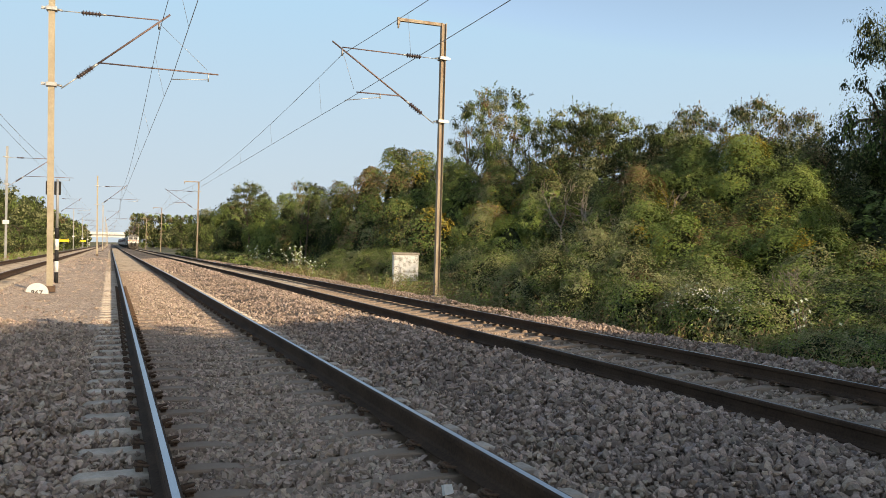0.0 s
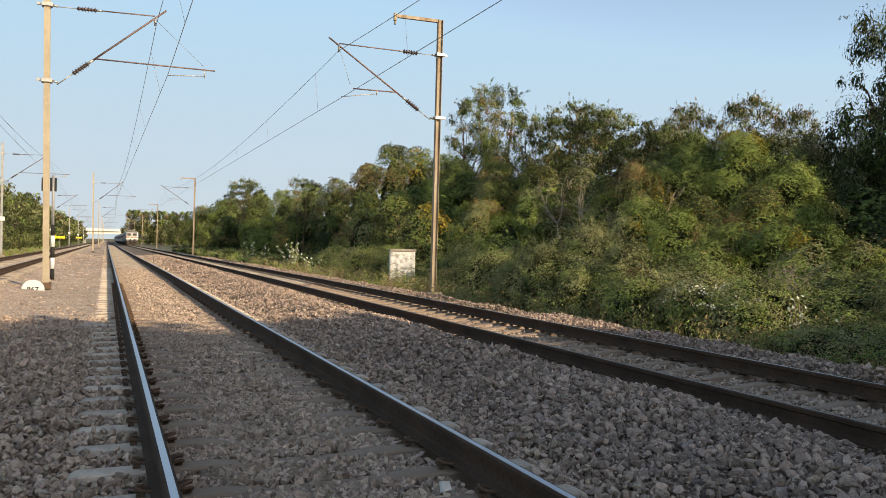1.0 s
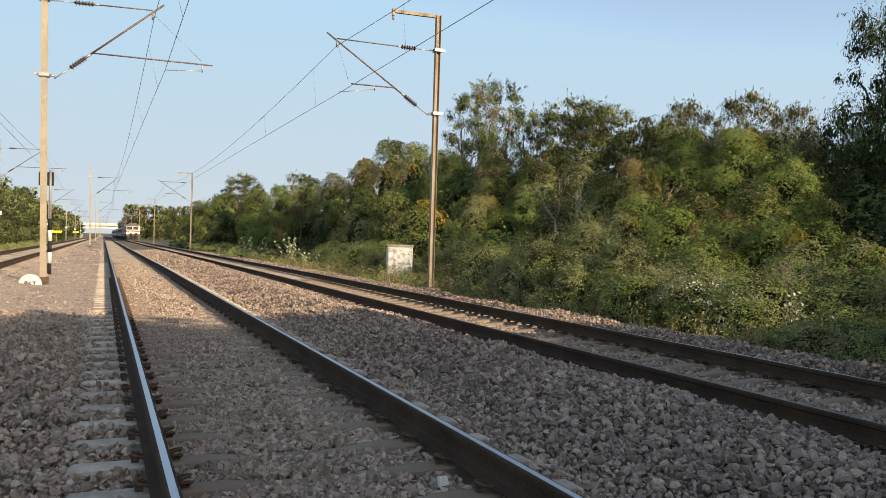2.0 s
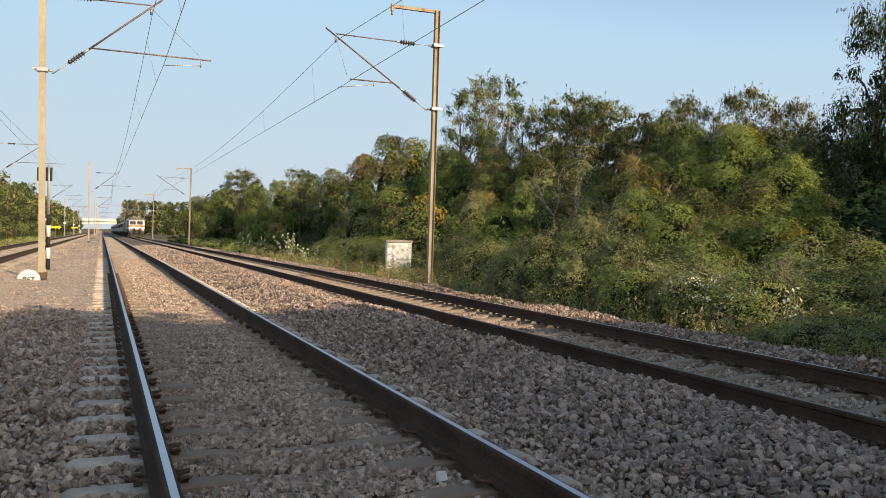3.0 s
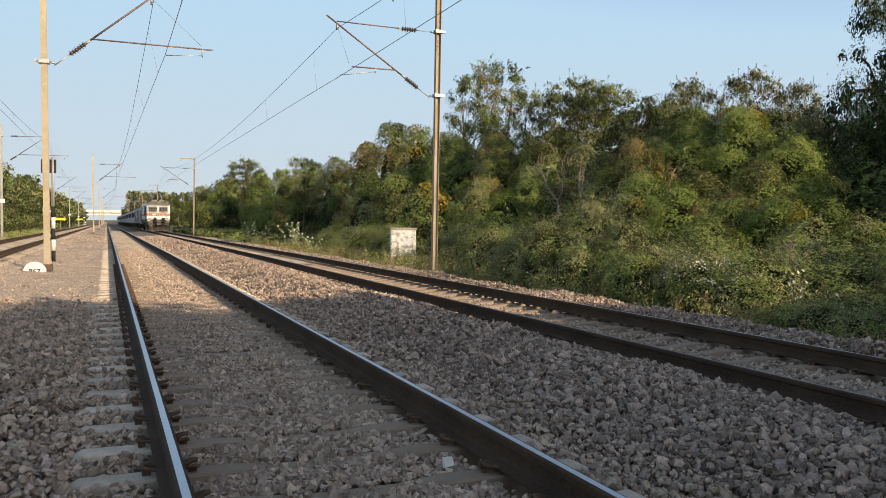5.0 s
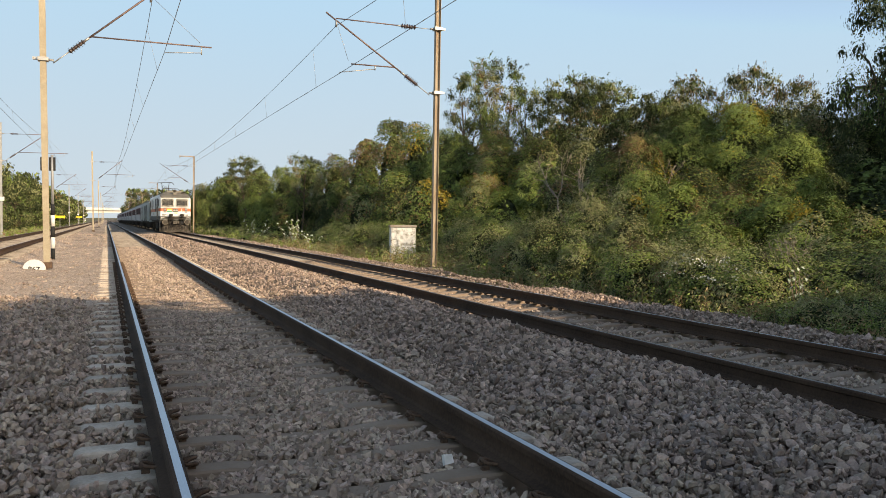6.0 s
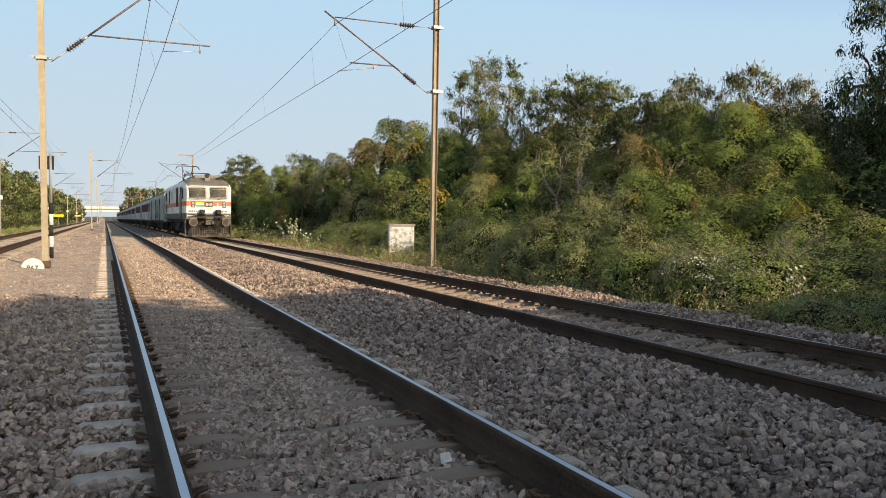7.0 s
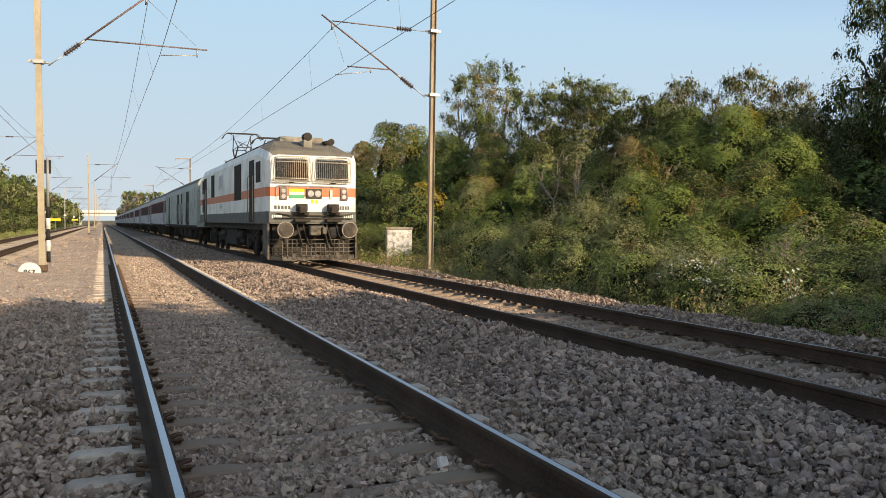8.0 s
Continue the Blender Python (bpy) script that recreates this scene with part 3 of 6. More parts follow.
overhead_wire(0.08, 23.5 - SPAN, 7, 5.94, 7.36, 0.95, "thin dark contact wire and catenary over the near track", 0.25, -0.05)
overhead_wire(5.2, 23.7 - SPAN, 7, 5.78, 7.18, 0.95, "thin dark contact wire and catenary over the train's track", 0.17, 5.2)
overhead_wire(-5.35, 68 - SPAN, 6, 6.0, 7.3, 0.9, "thin dark overhead wires over the raised side track", 0.2, -5.35)


# ---- small lineside things ----
def km_stone(x, y, z):
    st = new("kilometre_stone")
    bm = bmesh.new()
    arc = [(0.27 * math.cos(a), 0.10 + 0.25 * math.sin(a)) for a in [math.pi * k / 16 for k in range(17)]]
    add_prism(bm, [(-0.27, -0.12), *[(-u, v) for u, v in arc], (0.27, -0.12)], "y", -0.05, 0.05)
    bmesh.ops.bevel(bm, geom=[e for e in bm.edges if len({v.co.y for v in e.verts}) == 1], offset=0.008, segments=1, affect="EDGES")
    part("slab", bm, M_WHITE, st)
    cu = bpy.data.curves.new("numerals", "FONT")
    cu.body, cu.size, cu.align_x, cu.extrude, cu.offset = "867", 0.19, "CENTER", 0.002, 0.004
    ob = new("numerals", cu)
    cu.materials.append(M_BLACK)
    ob.parent = st
    ob.matrix_basis = pose(0.0, -0.053, 0.03, 90, 0, 0)
    tagged(ob, "black painted numerals")
    st.matrix_world = pose(x, y, z, -4, 2, -8)
    tagged(st, "round-topped white stone with black numerals half sunk in gravel", "marker stone")


km_stone(-2.93, 23.15, -0.075)


def signal_post(x, y, z):
    sg = new("signal_post")
    bm = bmesh.new()
    for k in range(5):
        add_tube(bm, [(0, 0, 0.36 * k), (0, 0, 0.36 * (k + 1))], 0.065, 10, mi=k % 2)
    part("striped_post", bm, [M_BLACK, M_WHITE], sg, "black and white banded lower post")
    bm = bmesh.new()
    add_tube(bm, [(0, 0, 1.8), (0, 0, 3.4)], 0.045, 10)
    part("upper_post", bm, M_GREYMAST, sg)
    for dx in (-0.25, 0.0):
        bm = bmesh.new()
        add_box(bm, dx - 0.10, dx + 0.10, -0.03, 0.03, 2.88, 3.32, 0.012)
        add_box(bm, dx - 0.08, dx + 0.08, 0.03, 0.16, 2.93, 3.27, 0.01)
        part("signal_head", bm, M_BLACK, sg, "black signal head seen from behind")
    sg.matrix_world = pose(x, y, z)
    tagged(sg, "black and white banded signal post behind the mast", "signal")


signal_post(-2.80, 29.0, 0.0)


# whitewash with dark blotches painted in for dappled shade and outlines of weeds
M_DAPPLED = shade("dappled_whitewash", (0.66, 0.63, 0.57), (0.80, 0.77, 0.71), 0.85, scale=2.5, fine=35, bump=0.3, dist=0.008, dirt=(0.17, 0.15, 0.09), dirt_scale=6.0, dirt_edge=0.56)


def relay_box(x, y, z):
    rb = new("lineside_cabinet")
    bm = bmesh.new()
    add_box(bm, -0.50, 0.50, -0.35, 0.35, -0.1, 1.38, 0.015)
    part("body", bm, M_WHITE, rb)
    bm = bmesh.new()
    add_box(bm, -0.54, 0.54, -0.39, 0.39, 1.38, 1.47, 0.012)
    part("lid", bm, M_PLAINCONC, rb, "grey concrete lid slab")
    bm = bmesh.new()
    add_box(bm, -0.47, 0.47, -0.362, -0.35, 0.05, 1.34, 0.004)
    part("door", bm, M_DAPPLED, rb, "whitewashed front with painted-in dapples of weed shade")
    rb.matrix_world = pose(x, y, z, 0, 0, -14)
    tagged(rb, "whitewashed masonry lineside cabinet half hidden by weeds", "cabinet")


relay_box(9.95, 31.0, -0.32)


def warning_sign(x, y, z):
    ws = new("yellow_sign")
    bm = bmesh.new()
    add_box(bm, -0.8, 0.8, 0.0, 0.03, 1.14, 1.46, 0.01)
    add_prism(bm, [(-1.1, 1.3), (-0.8, 1.0), (-0.8, 1.6)], "y", 0.004, 0.034)
    add_prism(bm, [(1.1, 1.3), (0.8, 1.6), (0.8, 1.0)], "y", 0.004, 0.034)
    part("board", bm, M_YELLOW, ws)
    bm = bmesh.new()
    add_box(bm, -0.04, 0.04, 0.03, 0.11, -0.3, 1.2)
    part("stake", bm, M_GREYMAST, ws)
    ws.matrix_world = pose(x, y, z) @ Matrix.Diagonal((0.62, 1, 1, 1))
    tagged(ws, "bright yellow lineside warning board on a stake", "sign")


warning_sign(-6.9, 120, 0.1)
warning_sign(-7.2, 215, 0.1)


def road_bridge(y):
    rb = new("road_overbridge")
    bm = bmesh.new()
    add_box(bm, -70, 70, -5, 5, 5.4, 5.7, 0.02)
    add_box(bm, -70, 70, -3.8, 3.8, 3.9, 5.4, 0.02)
    part("deck", bm, M_CONCRETE_FAR, rb)
    for q in (-5.1, 4.9):
        for k in range(-14, 14):
            bm = bmesh.new()
            add_box(bm, k * 5 + 0.06, k * 5 + 4.94, q, q + 0.2, 5.7, 6.9)
            part("parapet_panel", bm, M_WHITE, rb)
    for x in (-24, -13, 10.5, 24):
        bm = bmesh.new()
        add_box(bm, x - 0.7, x + 0.7, -3.5, 3.5, -4, 3.9, 0.05)
        part("pier", bm, M_CONCRETE_FAR, rb)
    rb.matrix_world = pose(0, y, 0)
    tagged(rb, "pale concrete road bridge across the line in the distance", "bridge")


road_bridge(520)


M_GRIME = shade("oily_brown_black_paint", (0.045, 0.038, 0.03), (0.10, 0.084, 0.066), 0.75, scale=5, fine=40, bump=0.2, dirt=(0.15, 0.12, 0.085), dirt_scale=4, dirt_edge=0.6)
M_DUSTGREY = shade("dust_caked_grey_paint", (0.10, 0.085, 0.068), (0.19, 0.162, 0.13), 0.8, scale=4, fine=35, bump=0.15, dirt=(0.045, 0.038, 0.03), dirt_scale=3, dirt_edge=0.53)
M_BARS = shade("worn_cream_bars", (0.34, 0.29, 0.22), (0.55, 0.50, 0.41), 0.7, scale=9, fine=60, bump=0.1, dirt=(0.20, 0.12, 0.07), dirt_scale=7, dirt_edge=0.58)
M_ROOFBOX = shade("dirty_cream_box", (0.23, 0.21, 0.17), (0.34, 0.315, 0.255), 0.7, scale=2, fine=20, bump=0.1, dirt=(0.18, 0.15, 0.11), dirt_scale=2.5, dirt_edge=0.55)


# ---- train ----
def loft(secs, names):
    """Skin over closed rings; names: material index of each side strip."""
    bm = bmesh.new()
    rings = [[bm.verts.new(p) for p in s] for s in secs]
    k = len(secs[0])
    for a, b in zip(rings, rings[1:]):
        for i in range(k):
            f = bm.faces.new((a[i], b[i], b[(i + 1) % k], a[(i + 1) % k]))
            f.material_index = names[i]
    for r, c in ((rings[0], 0), (rings[-1], 0)):
        bm.faces.new(r).material_index = c
    return bm


def wheel_mesh(r):
    bm = bmesh.new()
    add_tube(bm, [(-0.03, 0, 0), (0.0, 0, 0), (0.0, 0, 0), (0.10, 0, 0), (0.105, 0, 0)], [r + 0.03, r + 0.03, r, r, r * 0.85], 24)
    add_tube(bm, [(0.02, 0, 0), (0.13, 0, 0)], 0.12, 12)
    return to_mesh("wheel", bm, M_UNDER)


WHEEL = wheel_mesh(0.50)


def bogie(parent, y, axles, half, mat=None):
    """Frame, axle boxes and springs round yc; one part, with a wheel part at each axle end."""
    bm = bmesh.new()
    length = max(axles) - min(axles) + 1.5
    for s in (-1, 1):
        add_box(bm, s * 1.02 - 0.08, s * 1.02 + 0.08, y - length / 2, y + length / 2, 0.62, 0.86, 0.02)
        for a in axles:
            add_box(bm, s * 1.10 - 0.10, s * 1.10 + 0.10, y + a - 0.17, y + a + 0.17, 0.34, 0.70, 0.03)
            for d in (-0.30, 0.30):
                add_tube(bm, [(s * 1.08, y + a + d, 0.42), (s * 1.08, y + a + d, 0.85)], 0.085, 8)
        for d in (-0.35, 0.35):
            add_tube(bm, [(s * 1.12, y + d, 0.52), (s * 1.12, y + d, 1.1)], 0.13, 10)
        add_tube(bm, [(s * 1.2, y - 0.9, 0.95), (s * 1.2, y + 0.4, 0.75)], 0.05, 8)
    add_box(bm, -1.0, 1.0, y - 0.3, y + 0.3, 0.55, 0.95, 0.02)
    b = part("bogie", bm, M_UNDER, parent, "grimy dark bogie frame with coil springs")
    for a in axles:
        for s in (-1, 1):
            w = part("wheel", WHEEL, None, b)
            w.matrix_basis = pose(s * 0.80, y + a, 0.50, 0, 0, 0 if s > 0 else 180)


def pantograph(parent, y, rise, flip):
    bm = bmesh.new()
    z = 4.22
    for sx in (-0.4, 0.4):
        add_tube(bm, [(sx, y - 0.55, z), (sx, y + 0.55, z)], 0.03, 6)
        for dy in (-0.5, 0.5):
            add_tube(bm, [(sx, y + dy, z - 0.22), (sx, y + dy, z)], 0.06, 8)
    knee = (0, y + flip * 1.0, z + rise * 0.48)
    head = z + rise
    for way in (flip, -flip) if rise > 1 else (flip,):
        for sx in (-0.35, 0.35):
            k = (sx * 0.9, y + way * 0.85, knee[2])
            add_tube(bm, [(sx, y - way * 0.3, z), k], 0.035, 6)
            add_tube(bm, [k, (sx * 1.2, y - way * 0.15, head - 0.1)], 0.022, 6)
            add_tube(bm, [k, (-sx * 0.6, y - way * 0.05, (knee[2] + head) / 2)], 0.014, 5)
        add_tube(bm, [(-0.32, y + way * 0.85, knee[2]), (0.32, y + way * 0.85, knee[2])], 0.02, 6)
    for dy in (-0.18, 0.18):
        add_tube(bm, [(-0.95, y + dy, head - 0.28), (-0.85, y + dy, head - 0.1), (-0.7, y + dy, head), (0.7, y + dy, head), (0.85, y + dy, head - 0.1), (0.95, y + dy, head - 0.28)], 0.022, 6)
    add_tube(bm, [(-0.5, y - 0.18, head - 0.05), (-0.5, y + 0.18, head - 0.05)], 0.02, 6), add_tube(bm, [(0.5, y - 0.18, head - 0.05), (0.5, y + 0.18, head - 0.05)], 0.02, 6)
    part("pantograph", bm, M_UNDER, parent, "raised pantograph" if rise > 1 else "folded pantograph")


def front_face(loco):
    """All that sits on the cab's front, at y = 0."""
    for c in (-0.72, 0.63):
        hw, z0, z1 = 0.53, 2.70, 3.36
        bm = bmesh.new()
        add_box(bm, c - hw, c + hw, -0.02, 0.10, z0, z1, 0.02)
        win = part("windscreen", bm, M_GLASS, loco, "dark windscreen behind a wire guard")
        bm = bmesh.new()
        fr = [(c - hw - 0.06, z0 - 0.06), (c + hw + 0.06, z0 - 0.06), (c + hw + 0.08, z0 + 0.1), (c + hw + 0.04, z1 + 0.02), (c + hw - 0.08, z1 + 0.08), (c - hw + 0.08, z1 + 0.08), (c - hw - 0.04, z1 + 0.02), (c - hw - 0.08, z0 + 0.1)]
        add_tube(bm, [(u, -0.13, v) for u, v in fr + fr[:1]], 0.018, 6, caps=False)
        n = 17
        for k in range(n):
            u = c - hw + 2 * hw * k / (n - 1)
            add_tube(bm, [(u, -0.02, z1 + 0.09), (u, -0.13, z1 + 0.06), (u, -0.13, z0 - 0.05), (u, -0.02, z0 - 0.07)], 0.007, 4)
        for v in (z0 + 0.04, z1 - 0.09):
            add_tube(bm, [(c - hw - 0.07, -0.14, v), (c + hw + 0.07, -0.14, v)], 0.016, 6)
        part("window_guard", bm, M_BARS, win, "rusty wire guard")
    # wiper pods, handrail, lamps and plates
    for c in (-0.72, 0.66):
        bm = bmesh.new()
        add_box(bm, c - 0.07, c + 0.07, -0.09, 0.0, 2.60, 2.67, 0.012)
        part("wiper_motor", bm, M_UNDER, loco)
    bm = bmesh.new()
    add_tube(bm, [(-1.22, 0, 2.05), (-1.22, -0.06, 2.1), (-1.22, -0.06, 2.46), (-1.18, -0.06, 2.50), (1.10, -0.06, 2.50), (1.14, -0.06, 2.46), (1.14, -0.06, 2.1), (1.14, 0, 2.05)], 0.013, 6)
    part("handrail", bm, M_STEEL, loco)
    for c in (-0.99, 1.02):
        bm = bmesh.new()
        add_box(bm, c - 0.12, c + 0.12, -0.05, 0.02, 2.05, 2.46, 0.02)
        lamp = part("marker_lamp", bm, M_TUBE, loco, "marker lamp in a rusty brown housing")
        bm = bmesh.new()
        for z in (2.16, 2.34):
            add_tube(bm, [(c, -0.05, z), (c, -0.075, z)], 0.07, 12)
        part("lens", bm, M_LAMP, lamp)
    bm = bmesh.new()
    add_box(bm, -0.24, 0.28, -0.06, 0.02, 2.10, 2.42, 0.02)
    hl = part("headlamp_box", bm, M_GRIME, loco, "twin headlamp box")
    bm = bmesh.new()
    for c in (-0.10, 0.14):
        add_tube(bm, [(c, -0.06, 2.26), (c, -0.09, 2.26)], 0.105, 16)
    part("headlamp", bm, M_LAMP, hl, "round headlamp glasses")
    for k, (m, z) in enumerate(((M_YELLOW, 2.36), (M_WHITE, 2.26), (M_GREEN, 2.16))):
        bm = bmesh.new()
        add_box(bm, -0.80, -0.30, -0.020, 0.0, z - 0.05, z + 0.05)
        part("flag_stripe", bm, m, loco, "painted stripe plate")
    bm = bmesh.new()
    add_box(bm, 0.55, 0.63, -0.05, 0.0, 2.10, 2.38, 0.01)
    part("bracket", bm, M_WHITE, loco)
    for x0 in (-0.02, 0.12):
        bm = bmesh.new()
        add_box(bm, x0 - 0.05, x0 + 0.03, -0.012, 0.0, 1.94, 2.06)
        part("yellow_mark", bm, M_YELLOW, loco, "small yellow mark")
    for x0, x1, z, mat in ((-1.28, -0.72, 1.80, M_LOCOGREY), (0.80, 1.24, 1.80, M_LOCOGREY), (-1.36, -1.02, 1.50, M_WHITE), (1.02, 1.36, 1.52, M_WHITE)):
        bm = bmesh.new()
        w = (x1 - x0) / 5
        for k in range(5):
            add_box(bm, x0 + k * w, x0 + (k + 0.7) * w, -0.012 if z > 1.7 else -0.035, 0.02, z - 0.06, z + 0.06)
        part("lettering", bm, mat, loco, "row of painted characters")
    # headstock, jumper boxes, buffers, coupler and guard
    bm = bmesh.new()
    add_box(bm, -1.46, 1.44, -0.03, 0.5, 1.30, 1.66, 0.03)
    part("headstock", bm, M_LOCOGREY, loco, "dark grey headstock beam")
    for c in (-0.42, 0.62):
        bm = bmesh.new()
        add_box(bm, c - 0.17, c + 0.17, -0.32, -0.02, 1.68, 1.92, 0.03)
        add_box(bm, c - 0.22, c + 0.22, -0.26, -0.02, 1.56, 1.66, 0.02)
        add_box(bm, c - 0.12, c + 0.12, -0.42, -0.3, 1.62, 1.84, 0.03)
        add_box(bm, c - 0.25, c + 0.25, -0.34, -0.05, 1.34, 1.42, 0.02)
        part("jumper_box", bm, M_UNDER, loco, "dark jumper cable socket")
    bm = bmesh.new()
    add_tube(bm, [(-1.2, -0.05, 1.60), (-0.7, -0.12, 1.55), (0.9, -0.12, 1.55), (1.3, -0.05, 1.60)], 0.02, 6)
    add_tube(bm, [(-1.3, -0.1, 1.46), (1.3, -0.1, 1.46)], 0.018, 6)
    part("pipe_rail", bm, M_GRIME, loco)
    for c in (-1.02, 1.08):
        bm = bmesh.new()
        add_tube(bm, [(c, 0.1, 1.08), (c, -0.25, 1.08)], 0.13, 14)
        add_tube(bm, [(c, -0.25, 1.08), (c, -0.28, 1.08), (c, -0.55, 1.08), (c, -0.57, 1.08)], [0.15, 0.24, 0.25, 0.235], 22)
        bf = part("buffer", bm, M_DUSTGREY, loco, "round buffer")
        bm = bmesh.new()
        add_tube(bm, [(c, -0.575, 1.08), (c, -0.60, 1.08)], 0.20, 22)
        part("buffer_face", bm, M_GRIME, bf)
        bm = bmesh.new()
        add_tube(bm, [(c, -0.5, 1.08), (c, -0.56, 1.08)], [0.262, 0.262], 22)
        part("rim", bm, M_GUARD, bf, "bare worn rim")
    bm = bmesh.new()
    add_box(bm, -0.16, 0.24, -0.50, 0.1, 0.92, 1.22, 0.05)
    add_box(bm, -0.26, 0.10, -0.68, -0.42, 0.90, 1.20, 0.06)
    add_box(bm, 0.16, 0.30, -0.62, -0.4, 0.94, 1.18, 0.04)
    part("coupler", bm, M_DUSTGREY, loco, "cast knuckle coupler")
    bm = bmesh.new()
    for c, z in ((-0.55, 0.55), (-0.35, 0.62), (0.42, 0.6), (0.30, 0.5), (0.75, 0.8)):
        add_tube(bm, [(c, -0.1, 1.25), (c - 0.05, -0.35, 1.15), (c + 0.02, -0.42, 0.85), (c + 0.1, -0.40, z), (c + 0.22, -0.34, z - 0.05)], 0.028, 7)
    part("brake_hose", bm, M_UNDER, loco, "hanging rubber brake hoses")
    bm = bmesh.new()
    add_box(bm, 0.42, 0.92, -0.34, -0.1, 0.80, 1.18, 0.1)
    part("hose_cover", bm, M_BLACK, loco)
    # slatted cattle guard
    bm = bmesh.new()
    for z in (0.24, 0.37, 0.50, 0.63, 0.76):
        add_tube(bm, [(-1.42, 0.10, z), (-1.08, -0.33, z), (1.08, -0.33, z), (1.42, 0.10, z)], 0.016, 5)
    for k in range(15):
        u = -1.08 + 2.16 * k / 14
        add_box(bm, u - 0.014, u + 0.014, -0.36, -0.335, 0.14, 0.78 - 0.12 * (3 < k < 11))
    for u in (-0.72, 0.72):
        add_box(bm, u - 0.05, u + 0.05, -0.38, -0.32, 0.10, 0.34)
    part("guard_grille", bm, M_DUSTGREY, loco, "barred guard below the buffers")
    bm = bmesh.new()
    add_prism(bm, [(-1.45, 0.12), (-1.08, -0.36), (1.08, -0.36), (1.45, 0.12), (1.40, 0.16), (1.05, -0.28), (-1.05, -0.28), (-1.40, 0.16)], "z", 0.10, 0.22)
    part("rail_guard", bm, M_DUSTGREY, loco, "bent plate guard above the rails")
    for s in (-1, 1):
        bm = bmesh.new()
        add_prism(bm, [(0.02, 0.12), (0.9, 0.3), (0.9, 1.3), (0.02, 1.3)], "x", s * 1.46 - 0.03, s * 1.46 + 0.03)
        part("step_panel", bm, M_DUSTGREY, loco, "dusty grey corner panel")


def ring(y, hw, zs, ze, rw, zr, inset=0.0):
    return [(-hw, y, 1.66), (-hw, y, zs), (-hw + 0.09, y, ze), (-rw, y, zr), (rw, y, zr), (hw - 0.09, y, ze), (hw, y, zs), (hw, y, 1.66)]


def locomotive():
    loco = new("electric_locomotive")
    L = 19.7
    secs = [ring(0.0, 1.40, 3.30, 3.46, 1.15, 3.50), ring(0.22, 1.50, 3.34, 3.60, 1.18, 3.66), ring(1.75, 1.52, 3.62, 3.86, 0.95, 4.10), ring(L - 1.75, 1.52, 3.62, 3.86, 0.95, 4.10), ring(L - 0.22, 1.50, 3.34, 3.60, 1.18, 3.66), ring(L, 1.40, 3.30, 3.46, 1.15, 3.50)]
    bm = loft(secs, [0, 0, 1, 1, 1, 0, 0, 0])
    part("body", bm, [M_LOCOWHITE, M_ROOF], loco, "white body under a sooty dark roof")

    def belt(name, z0, z1, out, mat, label):
        p = [(-1.40 - out * 0.6, -out), (1.40 + out * 0.6, -out), (1.50 + out, 0.22), (1.52 + out, 1.75), (1.52 + out, L - 1.75), (1.50 + out, L - 0.22), (1.40 + out, L + out), (-1.40 - out, L + out), (-1.50 - out, L - 0.22), (-1.52 - out, L - 1.75), (-1.52 - out, 1.75), (-1.50 - out, 0.22)]
        b = bmesh.new()
        add_prism(b, p, "z", z0, z1)
        part(name, b, mat, loco, label)

    belt("colour_band", 2.16, 2.46, 0.006, M_ORANGE, "orange band round the body")
    belt("skirt", 1.27, 1.67, 0.012, M_LOCOGREY, "dark grey lower band")
    front_face(loco)
    for s in (-1, 1):
        x = s * 1.515
        for a, b, z0, z1, nm in ((1.15, 1.95, 2.66, 3.36, "cab_window"), (5.2, 6.9, 2.15, 3.52, "louvre"), (13.3, 14.4, 2.45, 3.50, "louvre"), (16.9, 18.2, 2.72, 3.42, "louvre"), (16.9, 18.2, 1.78, 2.42, "louvre")):
            bm = bmesh.new()
            if nm == "louvre":
                add_box(bm, x - 0.02, x + 0.02, a, b, z0, z1, 0.01)
                k = int((z1 - z0) / 0.09)
                for i in range(k):
                    add_box(bm, x - 0.035, x + 0.035, a + 0.05, b - 0.05, z0 + 0.05 + i * 0.09, z0 + 0.08 + i * 0.09)
            else:
                add_box(bm, x - 0.02, x + 0.02, a, b, z0, z1, 0.015)
            part(nm, bm, M_COACHGLASS if nm == "cab_window" else M_UNDER, loco, "dark louvred opening" if nm == "louvre" else "")
        for y in (2.35, L - 3.3):
            bm = bmesh.new()
            add_box(bm, x - 0.025, x + 0.015, y, y + 0.95, 1.30, 3.48, 0.02)
            dr = part("cab_door", bm, M_UNDER, loco, "recessed dark cab door")
            for yy in (y - 0.08, y + 1.03):
                bm = bmesh.new()
                add_tube(bm, [(x + s * 0.0, yy, 1.35), (x + s * 0.07, yy, 1.42), (x + s * 0.07, yy, 2.9), (x, yy, 2.98)], 0.02, 6)
                part("grab_rail", bm, M_MAST, dr, "cream grab rail")
        for a, b, z0, z1 in ((10.4, 11.8, 2.72, 3.35), (10.6, 11.5, 1.80, 2.10)):
            bm = bmesh.new()
            n = 6
            for k in range(n):
                yy = a + (b - a) * k / n
                add_box(bm, x - 0.01, x + 0.01, yy, yy + (b - a) / n * 0.65, z0 + 0.1 * (k % 2), z1)
            part("lettering", bm, M_COACHGREY, loco, "grey painted characters")
    # roof gear
    bm = bmesh.new()
    add_box(bm, -0.13, 0.17, 0.85, 1.5, 3.80, 4.10, 0.03)
    hl = part("headlight", bm, M_ROOFBOX, loco, "cream roof headlight box")
    bm = bmesh.new()
    add_tube(bm, [(0.02, 0.84, 4.2), (0.02, 1.2, 4.2)], 0.14, 16)
    part("horn", bm, M_UNDER, hl)
    bm = bmesh.new()
